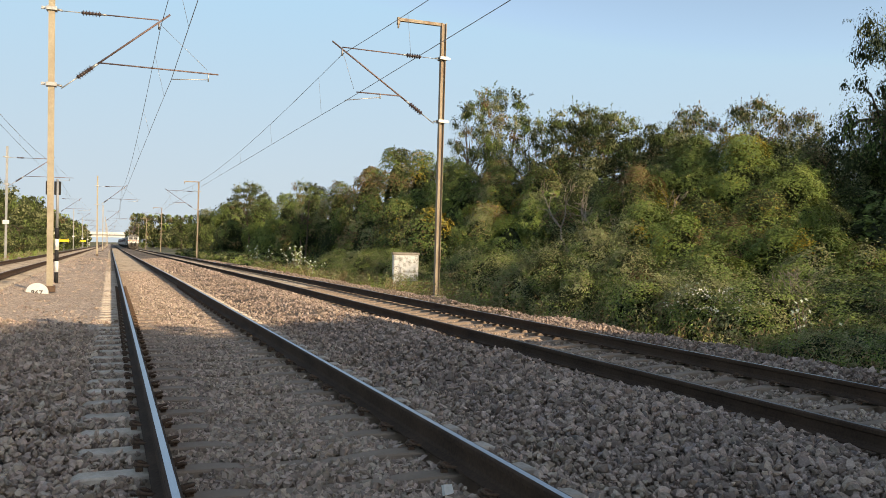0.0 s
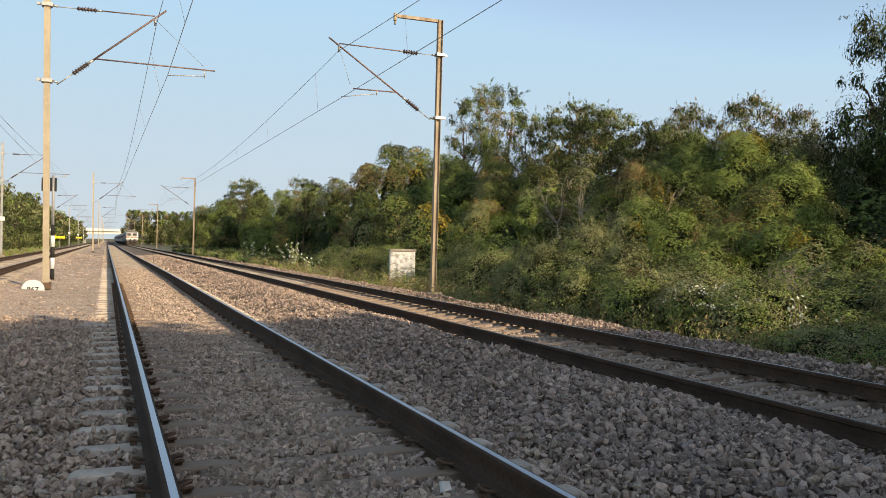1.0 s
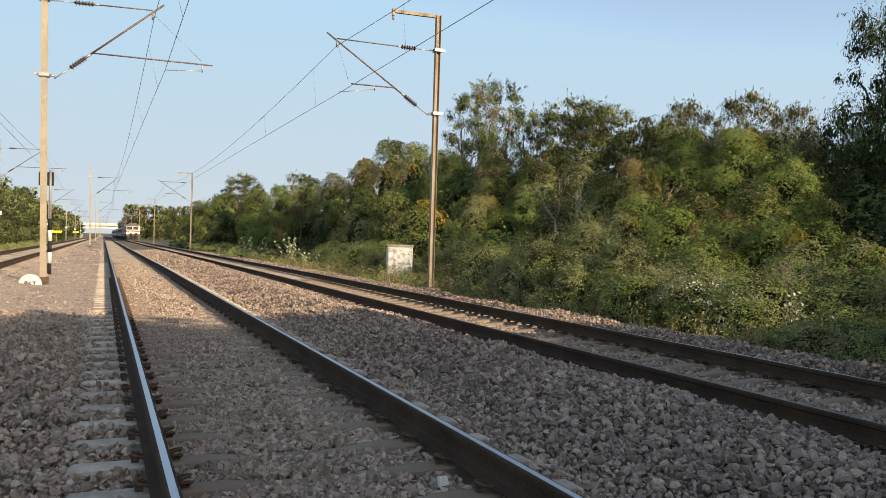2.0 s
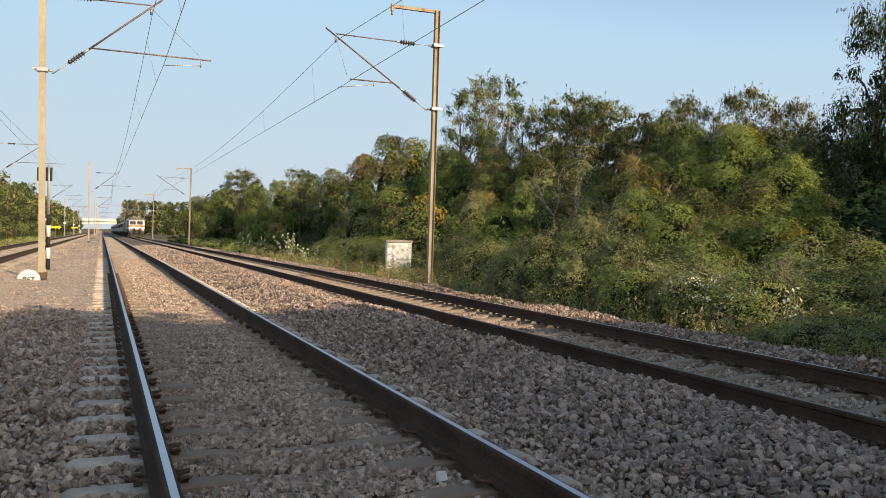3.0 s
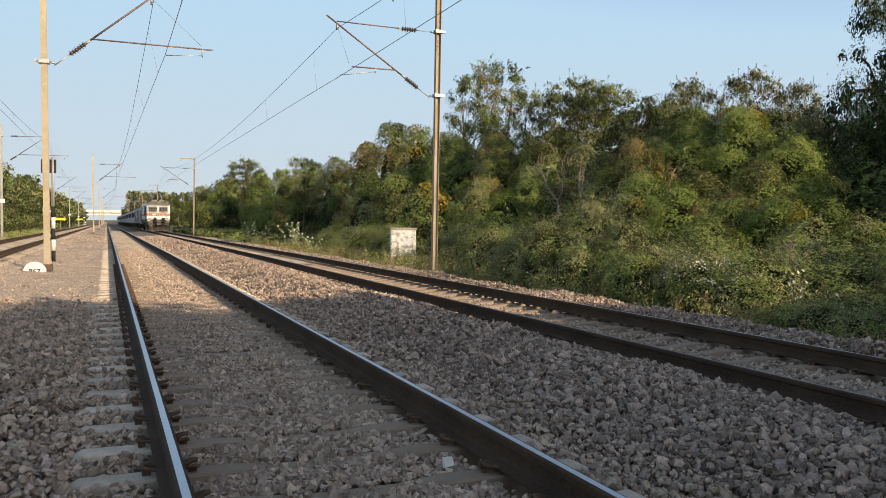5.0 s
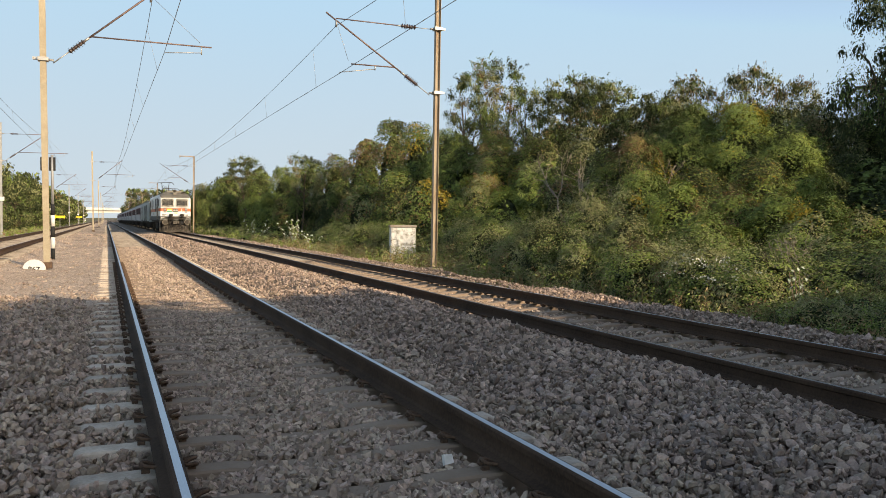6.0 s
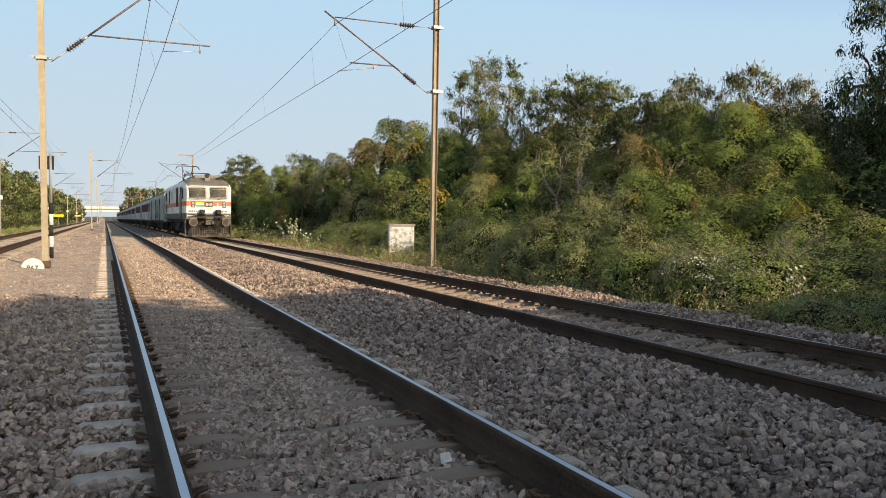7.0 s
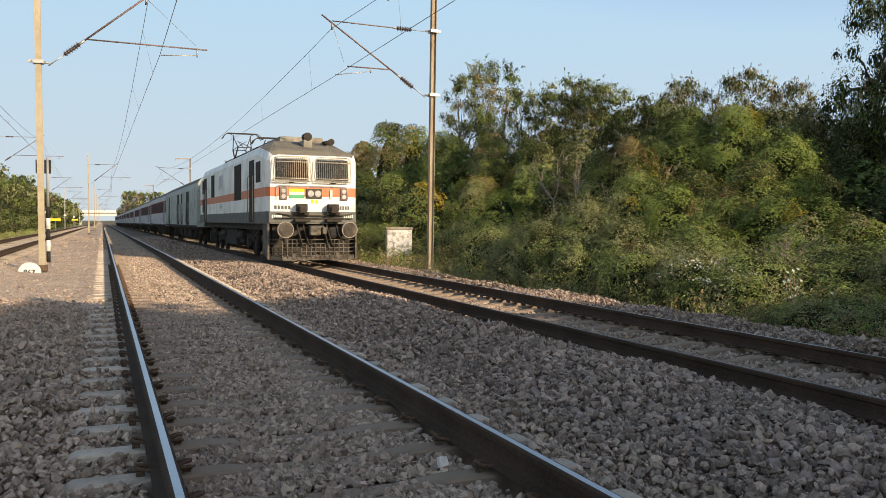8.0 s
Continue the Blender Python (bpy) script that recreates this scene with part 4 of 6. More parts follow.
    add_box(bm, -0.70, 0.85, 2.0, 4.4, 4.06, 4.30, 0.06)
    part("roof_box", bm, M_ROOFBOX, loco, "cream roof equipment box")
    bm = bmesh.new()
    add_box(bm, -0.7, 0.7, 9.0, 13.0, 4.08, 4.28, 0.04)
    for y in (5.0, 7.6, 8.4, 12.5, 13.2, 16.6):
        for sx in (-0.5, 0.0, 0.5):
            add_tube(bm, [(sx, y, 4.05), (sx, y, 4.38)], 0.07, 8)
    add_tube(bm, [(0.5, 5, 4.4), (0.5, 16.6, 4.4)], 0.025, 6), add_tube(bm, [(-0.5, 5, 4.36), (-0.5, 16.6, 4.36)], 0.02, 6)
    for sx in (-1.1, 1.1):
        add_tube(bm, [(sx, 2.0, 3.98), (sx, L - 2.0, 3.98)], 0.03, 6)
    add_tube(bm, [(0.95, 1.3, 4.10), (0.95, 1.7, 4.14)], [0.11, 0.05], 12), add_tube(bm, [(0.75, 1.2, 4.05), (0.75, 1.7, 4.10)], [0.08, 0.04], 12)
    part("roof_equipment", bm, M_UNDER, loco, "roof insulators, conductors and horns")
    pantograph(loco, 6.4, 0.42, 1)
    pantograph(loco, 14.9, 1.42, 1)
    bm = bmesh.new()
    add_box(bm, -1.35, 1.35, 0.6, L - 0.6, 1.05, 1.28)
    add_box(bm, -1.25, 1.25, 8.2, 11.6, 0.35, 1.05, 0.05)
    # inner filler and a panel behind the guard, added to block light and look shaded
    add_box(bm, -0.62, 0.62, 0.55, L - 0.55, 0.28, 1.05)
    add_box(bm, -1.30, 1.30, 0.25, 0.5, 0.25, 1.3)
    for y in (6.9, 7.4, 12.2, 12.8):
        add_tube(bm, [(-1.2, y, 0.65), (1.2, y, 0.65)], 0.2, 10)
    # filler over each bogie, added so no daylight passes beneath
    for y in (1.2, L - 7.2):
        add_box(bm, -1.02, 1.02, y, y + 6.0, 0.42, 1.05, 0.04)
    for y in (7.0, 11.7):
        for s in (-1, 1):
            add_tube(bm, [(s * 1.12, y - 0.5, 0.80), (s * 1.12, y + 1.2, 0.80)], 0.19, 10)
    part("underframe", bm, M_UNDER, loco)
    bogie(loco, 3.9, (-1.85, 0.0, 1.85), 0)
    bogie(loco, L - 3.9, (-1.85, 0.0, 1.85), 0)
    tagged(loco, "white electric locomotive with an orange band hauling the train", "locomotive", "train vehicles")
    return loco


def coach(name, label, wall, band, windows, doors, category):
    """A coach from y = 0 to its end; ribbed sides in one body, windows and doors as parts."""
    ch = new(name)
    L, hw = 23.4, 1.60
    prof = [(-hw, 1.05), (-hw, 3.20), (-1.52, 3.52), (-1.30, 3.78), (-0.85, 3.98), (0, 4.06), (0.85, 3.98), (1.30, 3.78), (1.52, 3.52), (hw, 3.20), (hw, 1.05)]
    bm = loft([[(u, 0.0, v) for u, v in prof], [(u, L, v) for u, v in prof]], [0, 0, 1, 1, 1, 1, 1, 1, 0, 0, 0])
    part("body", bm, [wall, M_ROOF], ch)
    if band:
        for s in (-1, 1):
            bm = bmesh.new()
            add_box(bm, s * hw - 0.006, s * hw + 0.006, 0.0, L, 2.12, 3.10)
            part("window_band", bm, band, ch, "dark maroon band along the windows")
    for s in (-1, 1):
        x = s * hw
        for y in windows:
            bm = bmesh.new()
            add_box(bm, x - 0.012, x + 0.012, y, y + 1.05, 2.26, 2.94, 0.01)
            w = part("window", bm, M_COACHGLASS, ch)
            bm = bmesh.new()
            for q in (2.195, 2.945):
                add_box(bm, x - 0.02, x + 0.02, y - 0.03, y + 1.08, q - 0.025, q + 0.025)
            part("window_frame", bm, band or wall, w)
        for y, w in doors:
            bm = bmesh.new()
            add_box(bm, x - 0.02, x + 0.02, y, y + w, 1.15, 3.15, 0.015)
            d = part("door", bm, M_UNDER if not band else wall, ch)
            for q in (y - 0.1, y + w + 0.1):
                bm = bmesh.new()
                add_tube(bm, [(x + s * 0.05, q, 1.3), (x + s * 0.05, q, 2.5)], 0.02, 6)
                part("grab_rail", bm, M_STEEL, d)
        bm = bmesh.new()
        add_box(bm, x - 0.008, x + 0.008, 0.05, L - 0.05, 1.02, 1.14)
        part("sole_bar", bm, M_UNDER, ch)
    bm = bmesh.new()
    add_box(bm, -1.3, 1.3, 0.5, L - 0.5, 0.85, 1.04)
    for y, w in ((7.5, 2.2), (10.6, 1.6), (13.2, 2.4)):
        add_box(bm, -1.2, 1.2, y, y + w, 0.40, 0.86, 0.04)
    add_box(bm, -0.5, 0.5, -0.45, 0.0, 1.05, 3.4, 0.03), add_box(bm, -0.5, 0.5, L, L + 0.35, 1.05, 3.4, 0.03)
    # filler boxes added to keep the space under the coach dark
    add_box(bm, -0.62, 0.62, 0.6, L - 0.6, 0.22, 0.85)
    add_box(bm, -1.0, 1.0, 6.6, L - 6.6, 0.3, 0.85)
    for y in (2.2, L - 6.2):
        add_box(bm, -0.95, 0.95, y, y + 4.0, 0.40, 0.85, 0.04)
    part("underframe", bm, M_UNDER, ch, "dark underframe with equipment boxes, gangways and light-blocking filler")
    bm = bmesh.new()
    for k in range(6):
        y = 2.2 + k * 3.8
        add_box(bm, -0.32, 0.32, y, y + 0.7, 3.98, 4.15, 0.03)
    part("roof_vents", bm, M_ROOF, ch)
    bogie(ch, 4.2, (-1.3, 1.3), 0)
    bogie(ch, L - 4.2, (-1.3, 1.3), 0)
    tagged(ch, label, category, "train vehicles")
    return ch


TRAIN_X, TRAIN_Z, FRONT_8, SPEED = 5.22, 0.04, 25.95, 29.9
loco = locomotive()
van = coach("power_van", "green-grey luggage and power van behind the locomotive", M_VANGREY, None, (), ((4.6, 1.6), (9.0, 0.8), (11.3, 1.3), (19.6, 0.8)), "railway van")
first_coach = coach("passenger_coach", "pale grey passenger coach with a dark maroon window band", M_COACHGREY, M_MAROON, [3.1 + 1.62 * k for k in range(11)], ((1.2, 0.75), (21.3, 0.75)), "railway coach")
VEHICLES = [(loco, 0.0), (van, 20.3)]
VEHICLES.append((first_coach, 20.3 + 24.2))
for k in range(1, 12):
    VEHICLES.append((copy_thing(first_coach, pose(0, 0, 0)), 20.3 + 24.2 * (k + 1)))


def motions():
    for thing, offset in VEHICLES:
        rows = []
        for i in range(17):
            y = FRONT_8 + SPEED * (8.0 - 0.5 * i) + 0.45 * (i < 16) + offset      # gathers a little speed at the end
            rows.append((0.5 * i, pose(TRAIN_X, y, TRAIN_Z + float(drop(y + 11)))))
        walk(thing, rows)


# ---- plants ----
def leaf_mesh(name, C, N, length, width, mats, idx, rng):
    """Small folded leaves at C facing N; length and width in metres, per leaf."""
    n = len(C)
    T = rng.normal(size=(n, 3))
    T -= (T * N).sum(1)[:, None] * N
    T /= np.linalg.norm(T, axis=1)[:, None] + 1e-9
    S = np.cross(N, T)
    L, W = np.broadcast_to(length, n)[:, None], np.broadcast_to(width, n)[:, None]
    V = np.stack([C - T * L * 0.5, C + S * W * 0.5 + N * W * 0.15, C + T * L * 0.5, C - S * W * 0.5 + N * W * 0.15], 1).reshape(-1, 3)
    F = np.arange(n * 4).reshape(n, 4)
    return raw_mesh(name, V, F, mats, False, idx)


def clump_points(clumps, n, rng, shell=0.35):
    """Points and outward directions over a set of (x, y, z, rx, ry, rz) clumps."""
    K = np.array(clumps, float)
    area = (K[:, 3] * K[:, 4] + K[:, 4] * K[:, 5] + K[:, 3] * K[:, 5])
    pick = rng.choice(len(K), n, p=area / area.sum())
    D = rng.normal(size=(n, 3))
    D[:, 2] += 0.25
    D /= np.linalg.norm(D, axis=1)[:, None]
    R = 1 - shell * rng.random(n) ** 1.6 + 0.16 * rng.normal(size=n) * (rng.random(n) < 0.3)
    P = K[pick, :3] + D * K[pick, 3:] * R[:, None]
    return P, D, pick


def crown_clumps(rng, w, d, h0, h1, count, r0, r1, top=1.0):
    """Clumps filling a rough dome between heights h0 and h1."""
    out = []
    for _ in range(count):
        a, q = rng.random() * 2 * math.pi, rng.random()
        rr = math.sqrt(rng.random())
        z = h0 + (h1 - h0) * q
        lim = math.sqrt(max(0.05, 1 - (q * top) ** 2.2))
        r = r0 + (r1 - r0) * rng.random()
        out.append((math.cos(a) * rr * (w / 2) * lim, math.sin(a) * rr * (d / 2) * lim, z - r * 0.4 * q, r * (0.9 + 0.4 * rng.random()), r * (0.9 + 0.4 * rng.random()), r * (0.6 + 0.35 * rng.random())))
    return out


def wood_mesh(rng, clumps, trunk_r, height, stems=1, mat=None, wild=0.25):
    """Tapered trunk or stems with limbs that reach into the clumps."""
    bm = bmesh.new()
    tops = []
    for s in range(stems):
        b = Vector((rng.normal() * 0.25 * (stems > 1), rng.normal() * 0.25 * (stems > 1), -0.25))
        t = Vector((b.x * 3 + rng.normal() * wild, b.y * 3 + rng.normal() * wild, height))
        mid = b.lerp(t, 0.5) + Vector((rng.normal() * 0.15, rng.normal() * 0.15, 0)) * height * 0.15
        add_tube(bm, [b, b.lerp(mid, 0.5), mid, t], [trunk_r * 1.25, trunk_r, trunk_r * 0.8, trunk_r * 0.5], 7)
        tops.append((mid, t))
    for c in clumps[:: max(1, len(clumps) // 16)]:
        mid, t = tops[int(rng.integers(len(tops)))]
        a = mid.lerp(t, rng.random())
        e = Vector(c[:3])
        m = a.lerp(e, 0.5) + Vector((0, 0, 0.12 * (e - a).length))
        add_tube(bm, [a, m, e], [trunk_r * 0.42, trunk_r * 0.28, trunk_r * 0.08], 4)
    return to_mesh("trunk", bm, mat or M_BARK)


def plant_mesh(seed, clumps, n, leaf_len, aspect, mats, weights, trunk_r, height, stems=1, up=0.5, shell=0.45, wild=0.25, sprays=0.16, reach=0.55, core=0.09, core_leaf=2.6):
    """Crown and wood of one plant. Whole clumps lean to one leaf colour, so that patches differ; part of the leaves sit on arching shoots."""
    rng = np.random.default_rng(seed)
    m = int(n * sprays)
    P, D, pick = clump_points(clumps, n - m, rng, shell)
    shoots = max(1, m // 22)
    A, SD, spick = clump_points(clumps, shoots, rng, 0.3)
    SD = SD + rng.normal(size=SD.shape) * 0.35
    SD[:, 2] += 0.35
    SD /= np.linalg.norm(SD, axis=1)[:, None]
    own_len = reach * (0.4 + 0.9 * rng.random(shoots) ** 2)
    k = rng.integers(shoots, size=m)
    f = rng.random(m) * own_len[k]
    Q = A[k] + SD[k] * f[:, None] + rng.normal(size=(m, 3)) * 0.035
    Q[:, 2] -= 0.45 * f * f / reach
    P, D, pick = np.concatenate([P, Q]), np.concatenate([D, SD[k] * 0.5]), np.concatenate([pick, spick[k]])
    N = D * 1.9 + rng.normal(size=D.shape) * 0.42
    N[:, 2] += up
    N /= np.linalg.norm(N, axis=1)[:, None]
    w = np.array(weights, float)
    w /= w.sum()
    own = rng.choice(len(mats), len(clumps), p=w)
    idx = np.where(rng.random(n) < 0.86, own[pick], rng.choice(len(mats), n, p=w))
    L = leaf_len * (0.6 + 0.8 * rng.random(n))
    # broad leaves inside each clump, in the dark colour that stands for shade
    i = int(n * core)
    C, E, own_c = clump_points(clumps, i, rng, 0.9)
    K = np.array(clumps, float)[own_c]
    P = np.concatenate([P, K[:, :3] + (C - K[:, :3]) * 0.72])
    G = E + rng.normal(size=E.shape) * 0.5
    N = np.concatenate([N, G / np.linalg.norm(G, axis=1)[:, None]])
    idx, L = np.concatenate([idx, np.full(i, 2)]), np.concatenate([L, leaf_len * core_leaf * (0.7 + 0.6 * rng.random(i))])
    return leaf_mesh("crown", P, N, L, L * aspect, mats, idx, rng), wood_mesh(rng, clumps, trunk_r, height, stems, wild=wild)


def plant(name, meshes, x, y, z, turn, size, label, category, group, zsize=None):
    t = new(name)
    part("trunk", meshes[1], None, t)
    part("crown", meshes[0], None, t)
    t.matrix_world = pose(x, y, z, 0, 0, turn) @ Matrix.Diagonal((size, size, zsize or size, 1))
    return tagged(t, label, category, group)


GREENS = [F_MID, F_LIGHT, F_DARK, F_OLIVE, F_BROWN, F_YELLOW]


def variant(seed, w, h, count, r0, r1, n, leaf, aspect, weights, trunk=0.07, stems=3, low=0.1, shell=0.26, top=1.0, d=None, up=0.5, rc=0.55, core=0.09, cl=2.4):
    rng = np.random.default_rng(seed)
    clumps = crown_clumps(rng, w, d or w, h * low, h * 0.93, count, r0, r1, top)
    return plant_mesh(seed, clumps, n, leaf, aspect, GREENS, weights, trunk, h * 0.6, stems, up, shell, reach=rc, core=core, core_leaf=cl)


# how much of each leaf colour a plant bears: mid, light, dark, olive, brown, yellow
# SHADY is mostly F_DARK, whose colour holds some shade
FRESH, MIDDLE, SHADY = (3.0, 7.0, 1.2, 0.4, 0.2, 0.2), (6.0, 2.4, 2.6, 0.6, 0.4, 0.1), (3.0, 0.3, 6.0, 1.0, 0.3, 0.0)
RUSTY, DUSTY, GOLD = (3.8, 1.4, 1.8, 1.0, 2.6, 0.4), (2.0, 0.9, 1.4, 5.5, 0.4, 0.0), (3.6, 1.8, 1.4, 0.9, 1.3, 1.0)


def mound_outline(f, r):
    """Radius of a creeper mound at the share f of its height: full low down, rounded off at the top."""
    return r * (0.86 + 0.14 * np.sin(np.clip(f, 0, 1) * 3.0)) * np.sqrt(np.clip(1 - np.clip(f, 0, 1) ** 3.2, 0, 1))


def mound_mesh(seed, r, h, weights, leaf, per_m2, aspect=0.45, lump=0.42, sprays=0.12):
    """Creeper-grown shrub of radius r and height h: lumps of leaves all over a rounded body, broad leaves within
    coloured dark for shade.
    """
    rng = np.random.default_rng(seed)
    area = 2 * math.pi * r * h * 0.9 + math.pi * r * r
    # the lumps on the body, flattened and hanging a little
    k = max(14, int(area / (lump * lump * 1.5)))
    f = 0.04 + 0.96 * rng.random(k) ** 0.8
    a = rng.random(k) * 2 * math.pi
    lobes = 1 + 0.16 * np.sin(2 * a + 6.28 * rng.random()) + 0.10 * np.sin(5 * a + 9.0 * f)
    q = mound_outline(f, r) * lobes * (0.76 + 0.17 * rng.normal(size=k).clip(-1.5, 1.3))
    K = np.stack([np.cos(a) * q, np.sin(a) * q, f * h * 0.93], 1)
    out = np.stack([np.cos(a), np.sin(a), 0.25 + 1.6 * f ** 3], 1)
    out /= np.linalg.norm(out, axis=1)[:, None]
    R = lump * (0.55 + 0.8 * rng.random(k)[:, None]) * np.array([1.0, 1.0, 0.85])
    n = int(area * per_m2)
    pick = rng.choice(k, n, p=(R[:, 0] ** 2) / (R[:, 0] ** 2).sum())
    D = rng.normal(size=(n, 3)) + out[pick] * 1.25
    D /= np.linalg.norm(D, axis=1)[:, None]
    P = K[pick] + D * R[pick] * (1 - 0.18 * rng.random(n) ** 1.4)[:, None]
    # shoots that stand out of the lumps
    m = int(n * sprays)
    stems = max(1, m // 14)
    sk = rng.integers(k, size=stems)
    SD = out[sk] + rng.normal(size=(stems, 3)) * 0.45 + np.array([0, 0, 0.35])
    SD /= np.linalg.norm(SD, axis=1)[:, None]
    own = rng.integers(stems, size=m)
    g = rng.random(m) * (0.25 + 0.6 * rng.random(stems) ** 2)[own]
    Q = K[sk][own] + SD[own] * (R[sk, 0][own] * 0.75 + g)[:, None] + rng.normal(size=(m, 3)) * 0.03
    Q[:, 2] -= 0.5 * g * g
    P, N, pick = np.concatenate([P, Q]), np.concatenate([D * 0.8 + out[pick], SD[own] * 0.4 + out[sk][own]]), np.concatenate([pick, sk[own]])
    N = N * 1.1 + rng.normal(size=N.shape) * 0.42 + np.array([0, 0, 0.25])
    N /= np.linalg.norm(N, axis=1)[:, None]
    w = np.array(weights) / sum(weights)
    # neighbouring lumps share a colour, so that the creepers lie in patches
    seeds = rng.integers(k, size=max(5, k // 5))
    near = ((K[:, None] - K[seeds][None]) ** 2).sum(2).argmin(1)
    tone = rng.choice(6, len(seeds), p=w)[near]
    idx = np.where(rng.random(len(P)) < 0.6, tone[pick], rng.choice(6, len(P), p=w))
    L = leaf * (0.6 + 0.8 * rng.random(len(P)))
    # broad leaves inside, dark-coloured to put shade between the lumps
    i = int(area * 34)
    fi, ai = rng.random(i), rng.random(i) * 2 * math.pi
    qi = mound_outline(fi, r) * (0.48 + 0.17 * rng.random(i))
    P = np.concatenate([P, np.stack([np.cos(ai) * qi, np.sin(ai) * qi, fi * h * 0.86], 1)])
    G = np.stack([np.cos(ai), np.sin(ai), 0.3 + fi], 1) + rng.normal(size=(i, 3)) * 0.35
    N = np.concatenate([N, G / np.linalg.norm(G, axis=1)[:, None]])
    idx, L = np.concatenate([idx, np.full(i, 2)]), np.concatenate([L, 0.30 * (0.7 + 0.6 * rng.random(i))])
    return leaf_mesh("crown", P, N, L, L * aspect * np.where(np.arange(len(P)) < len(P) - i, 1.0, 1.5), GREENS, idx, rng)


def trunk_mesh(rng, r, h, thick):
    bm = bmesh.new()
    b, t = Vector((0, 0, -0.25)), Vector((rng.normal() * 0.2 * r, rng.normal() * 0.2 * r, h * 0.7))
    m = b.lerp(t, 0.5) + Vector((rng.normal(), rng.normal(), 0)) * 0.1 * r
    add_tube(bm, [b, b.lerp(m, 0.5), m, t], [thick * 1.25, thick, thick * 0.8, thick * 0.35], 7)
    return to_mesh("trunk", bm, M_BARK)


def mounds(rows, leaf, per_m2, label, seed, lump=0.42, sprays=0.12, name="thicket"):
    """Thickets at (leaf colours, x, y, radius, height)."""
    for i, (weights, x, y, r, h) in enumerate(rows):
        t = new(name)
        part("trunk", trunk_mesh(np.random.default_rng(seed + i), r, h, 0.02 + 0.022 * h), None, t)
        part("crown", mound_mesh(seed + i, r, h, weights, leaf, per_m2, lump=lump, sprays=sprays), None, t)
        t.matrix_world = pose(x, y, -0.45)
        tone = {FRESH: "fresh green", MIDDLE: "mid-green", SHADY: "dark green", RUSTY: "green and rust-brown", DUSTY: "dusty olive", GOLD: "green and yellowing"}.get(weights, "silvery olive")
        tagged(t, label % tone, name, HEDGE)


THICK_FAR = [variant(15, 4.4, 4.0, 46, 0.35, 0.95, 5000, 0.2, 0.5, (6, 4, 4, 2, 0.4, 0.1)), variant(18, 4.2, 4.0, 46, 0.35, 0.95, 5000, 0.2, 0.5, (4, 1, 6, 1, 0.4, 0.05))]


def thorn_tree(seed, r, h, n, weights):
    """Spreading tree: forked limbs to a broad domed crown of flat leaf sprays, thin at the rim."""
    rng = np.random.default_rng(seed)
    clumps = []
    for _ in range(150):
        a, q = rng.random() * 2 * math.pi, math.sqrt(rng.random())
        z = h * (0.97 - 0.30 * q ** 2.4 - 0.34 * rng.random() ** 2.2)
        s = (0.32 + 0.5 * rng.random()) * (1.1 - 0.4 * q)
        clumps.append((math.cos(a) * q * r, math.sin(a) * q * r, z, s * 1.35, s * 1.35, s * 0.5))
    return plant_mesh(seed, clumps, n, 0.115, 0.42, GREENS, weights, 0.16, h * 0.62, 2, 0.5, 0.8, 0.5, 0.3, 0.7, 0.10, 2.2)


BUSH = [(mound_mesh(s, 1.15, 1.8, w, 0.052, 470, lump=0.25, sprays=0.3), trunk_mesh(np.random.default_rng(s), 1.15, 1.8, 0.03)) for s, w in ((21, DUSTY), (22, (2.5, 1.6, 1.2, 4.0, 0.5, 0.0)), (23, (3.5, 2.5, 1.5, 2.5, 0.2, 0.0)))]
BUSH_FAR = variant(24, 2.5, 2.0, 36, 0.2, 0.45, 4200, 0.09, 0.45, (5, 1, 4, 3, 0.4, 0), 0.03, 4, 0.05)
TREE_OPEN = variant(31, 5.2, 9.0, 90, 0.22, 0.55, 13000, 0.13, 0.32, (3, 0.2, 4.5, 2.5, 1.0, 0), 0.13, 2, 0.35, 0.9, 0.95, up=0.1, rc=0.9, core=0.03, cl=1.5)
# TREE_FULL bears mostly F_DARK: shade on the tall trees is in its leaf colour
TREE_FULL = variant(32, 7.5, 9.0, 90, 0.4, 1.1, 21000, 0.135, 0.42, (2, 0.3, 7, 1, 0.3, 0), 0.2, 2, 0.18, 0.6, 0.85, rc=0.9, core=0.16, cl=2.0)
TREE_SHADE = variant(35, 7.5, 9.0, 80, 0.5, 1.2, 4600, 0.6, 0.6, (3, 1, 5, 3, 1.2, 0.1), 0.2, 2, 0.12, 0.6, 0.85, rc=0.7, core=0.1, cl=1.2)
TREE_FLAT = thorn_tree(33, 4.6, 9.0, 24000, (1.6, 0, 5.5, 2.2, 0.9, 0))
TREE_DRY = thorn_tree(36, 4.4, 9.0, 14000, (1.2, 0, 3.5, 3.0, 3.0, 0))
TREE_LEFT = variant(37, 6.0, 7.5, 70, 0.4, 1.0, 6500, 0.2, 0.5, (3, 0.3, 7, 1.0, 0.2, 0), 0.2, 1, 0.05, 0.4, 0.85, rc=0.8)
TREE_FAR = variant(34, 7.0, 7.5, 60, 0.5, 1.2, 2600, 0.42, 0.55, (3, 0.6, 6, 1.2, 0.2, 0), 0.2, 1, 0.05, 0.5, 0.85, rc=0.8)

HEDGE = "hedge along the railway"
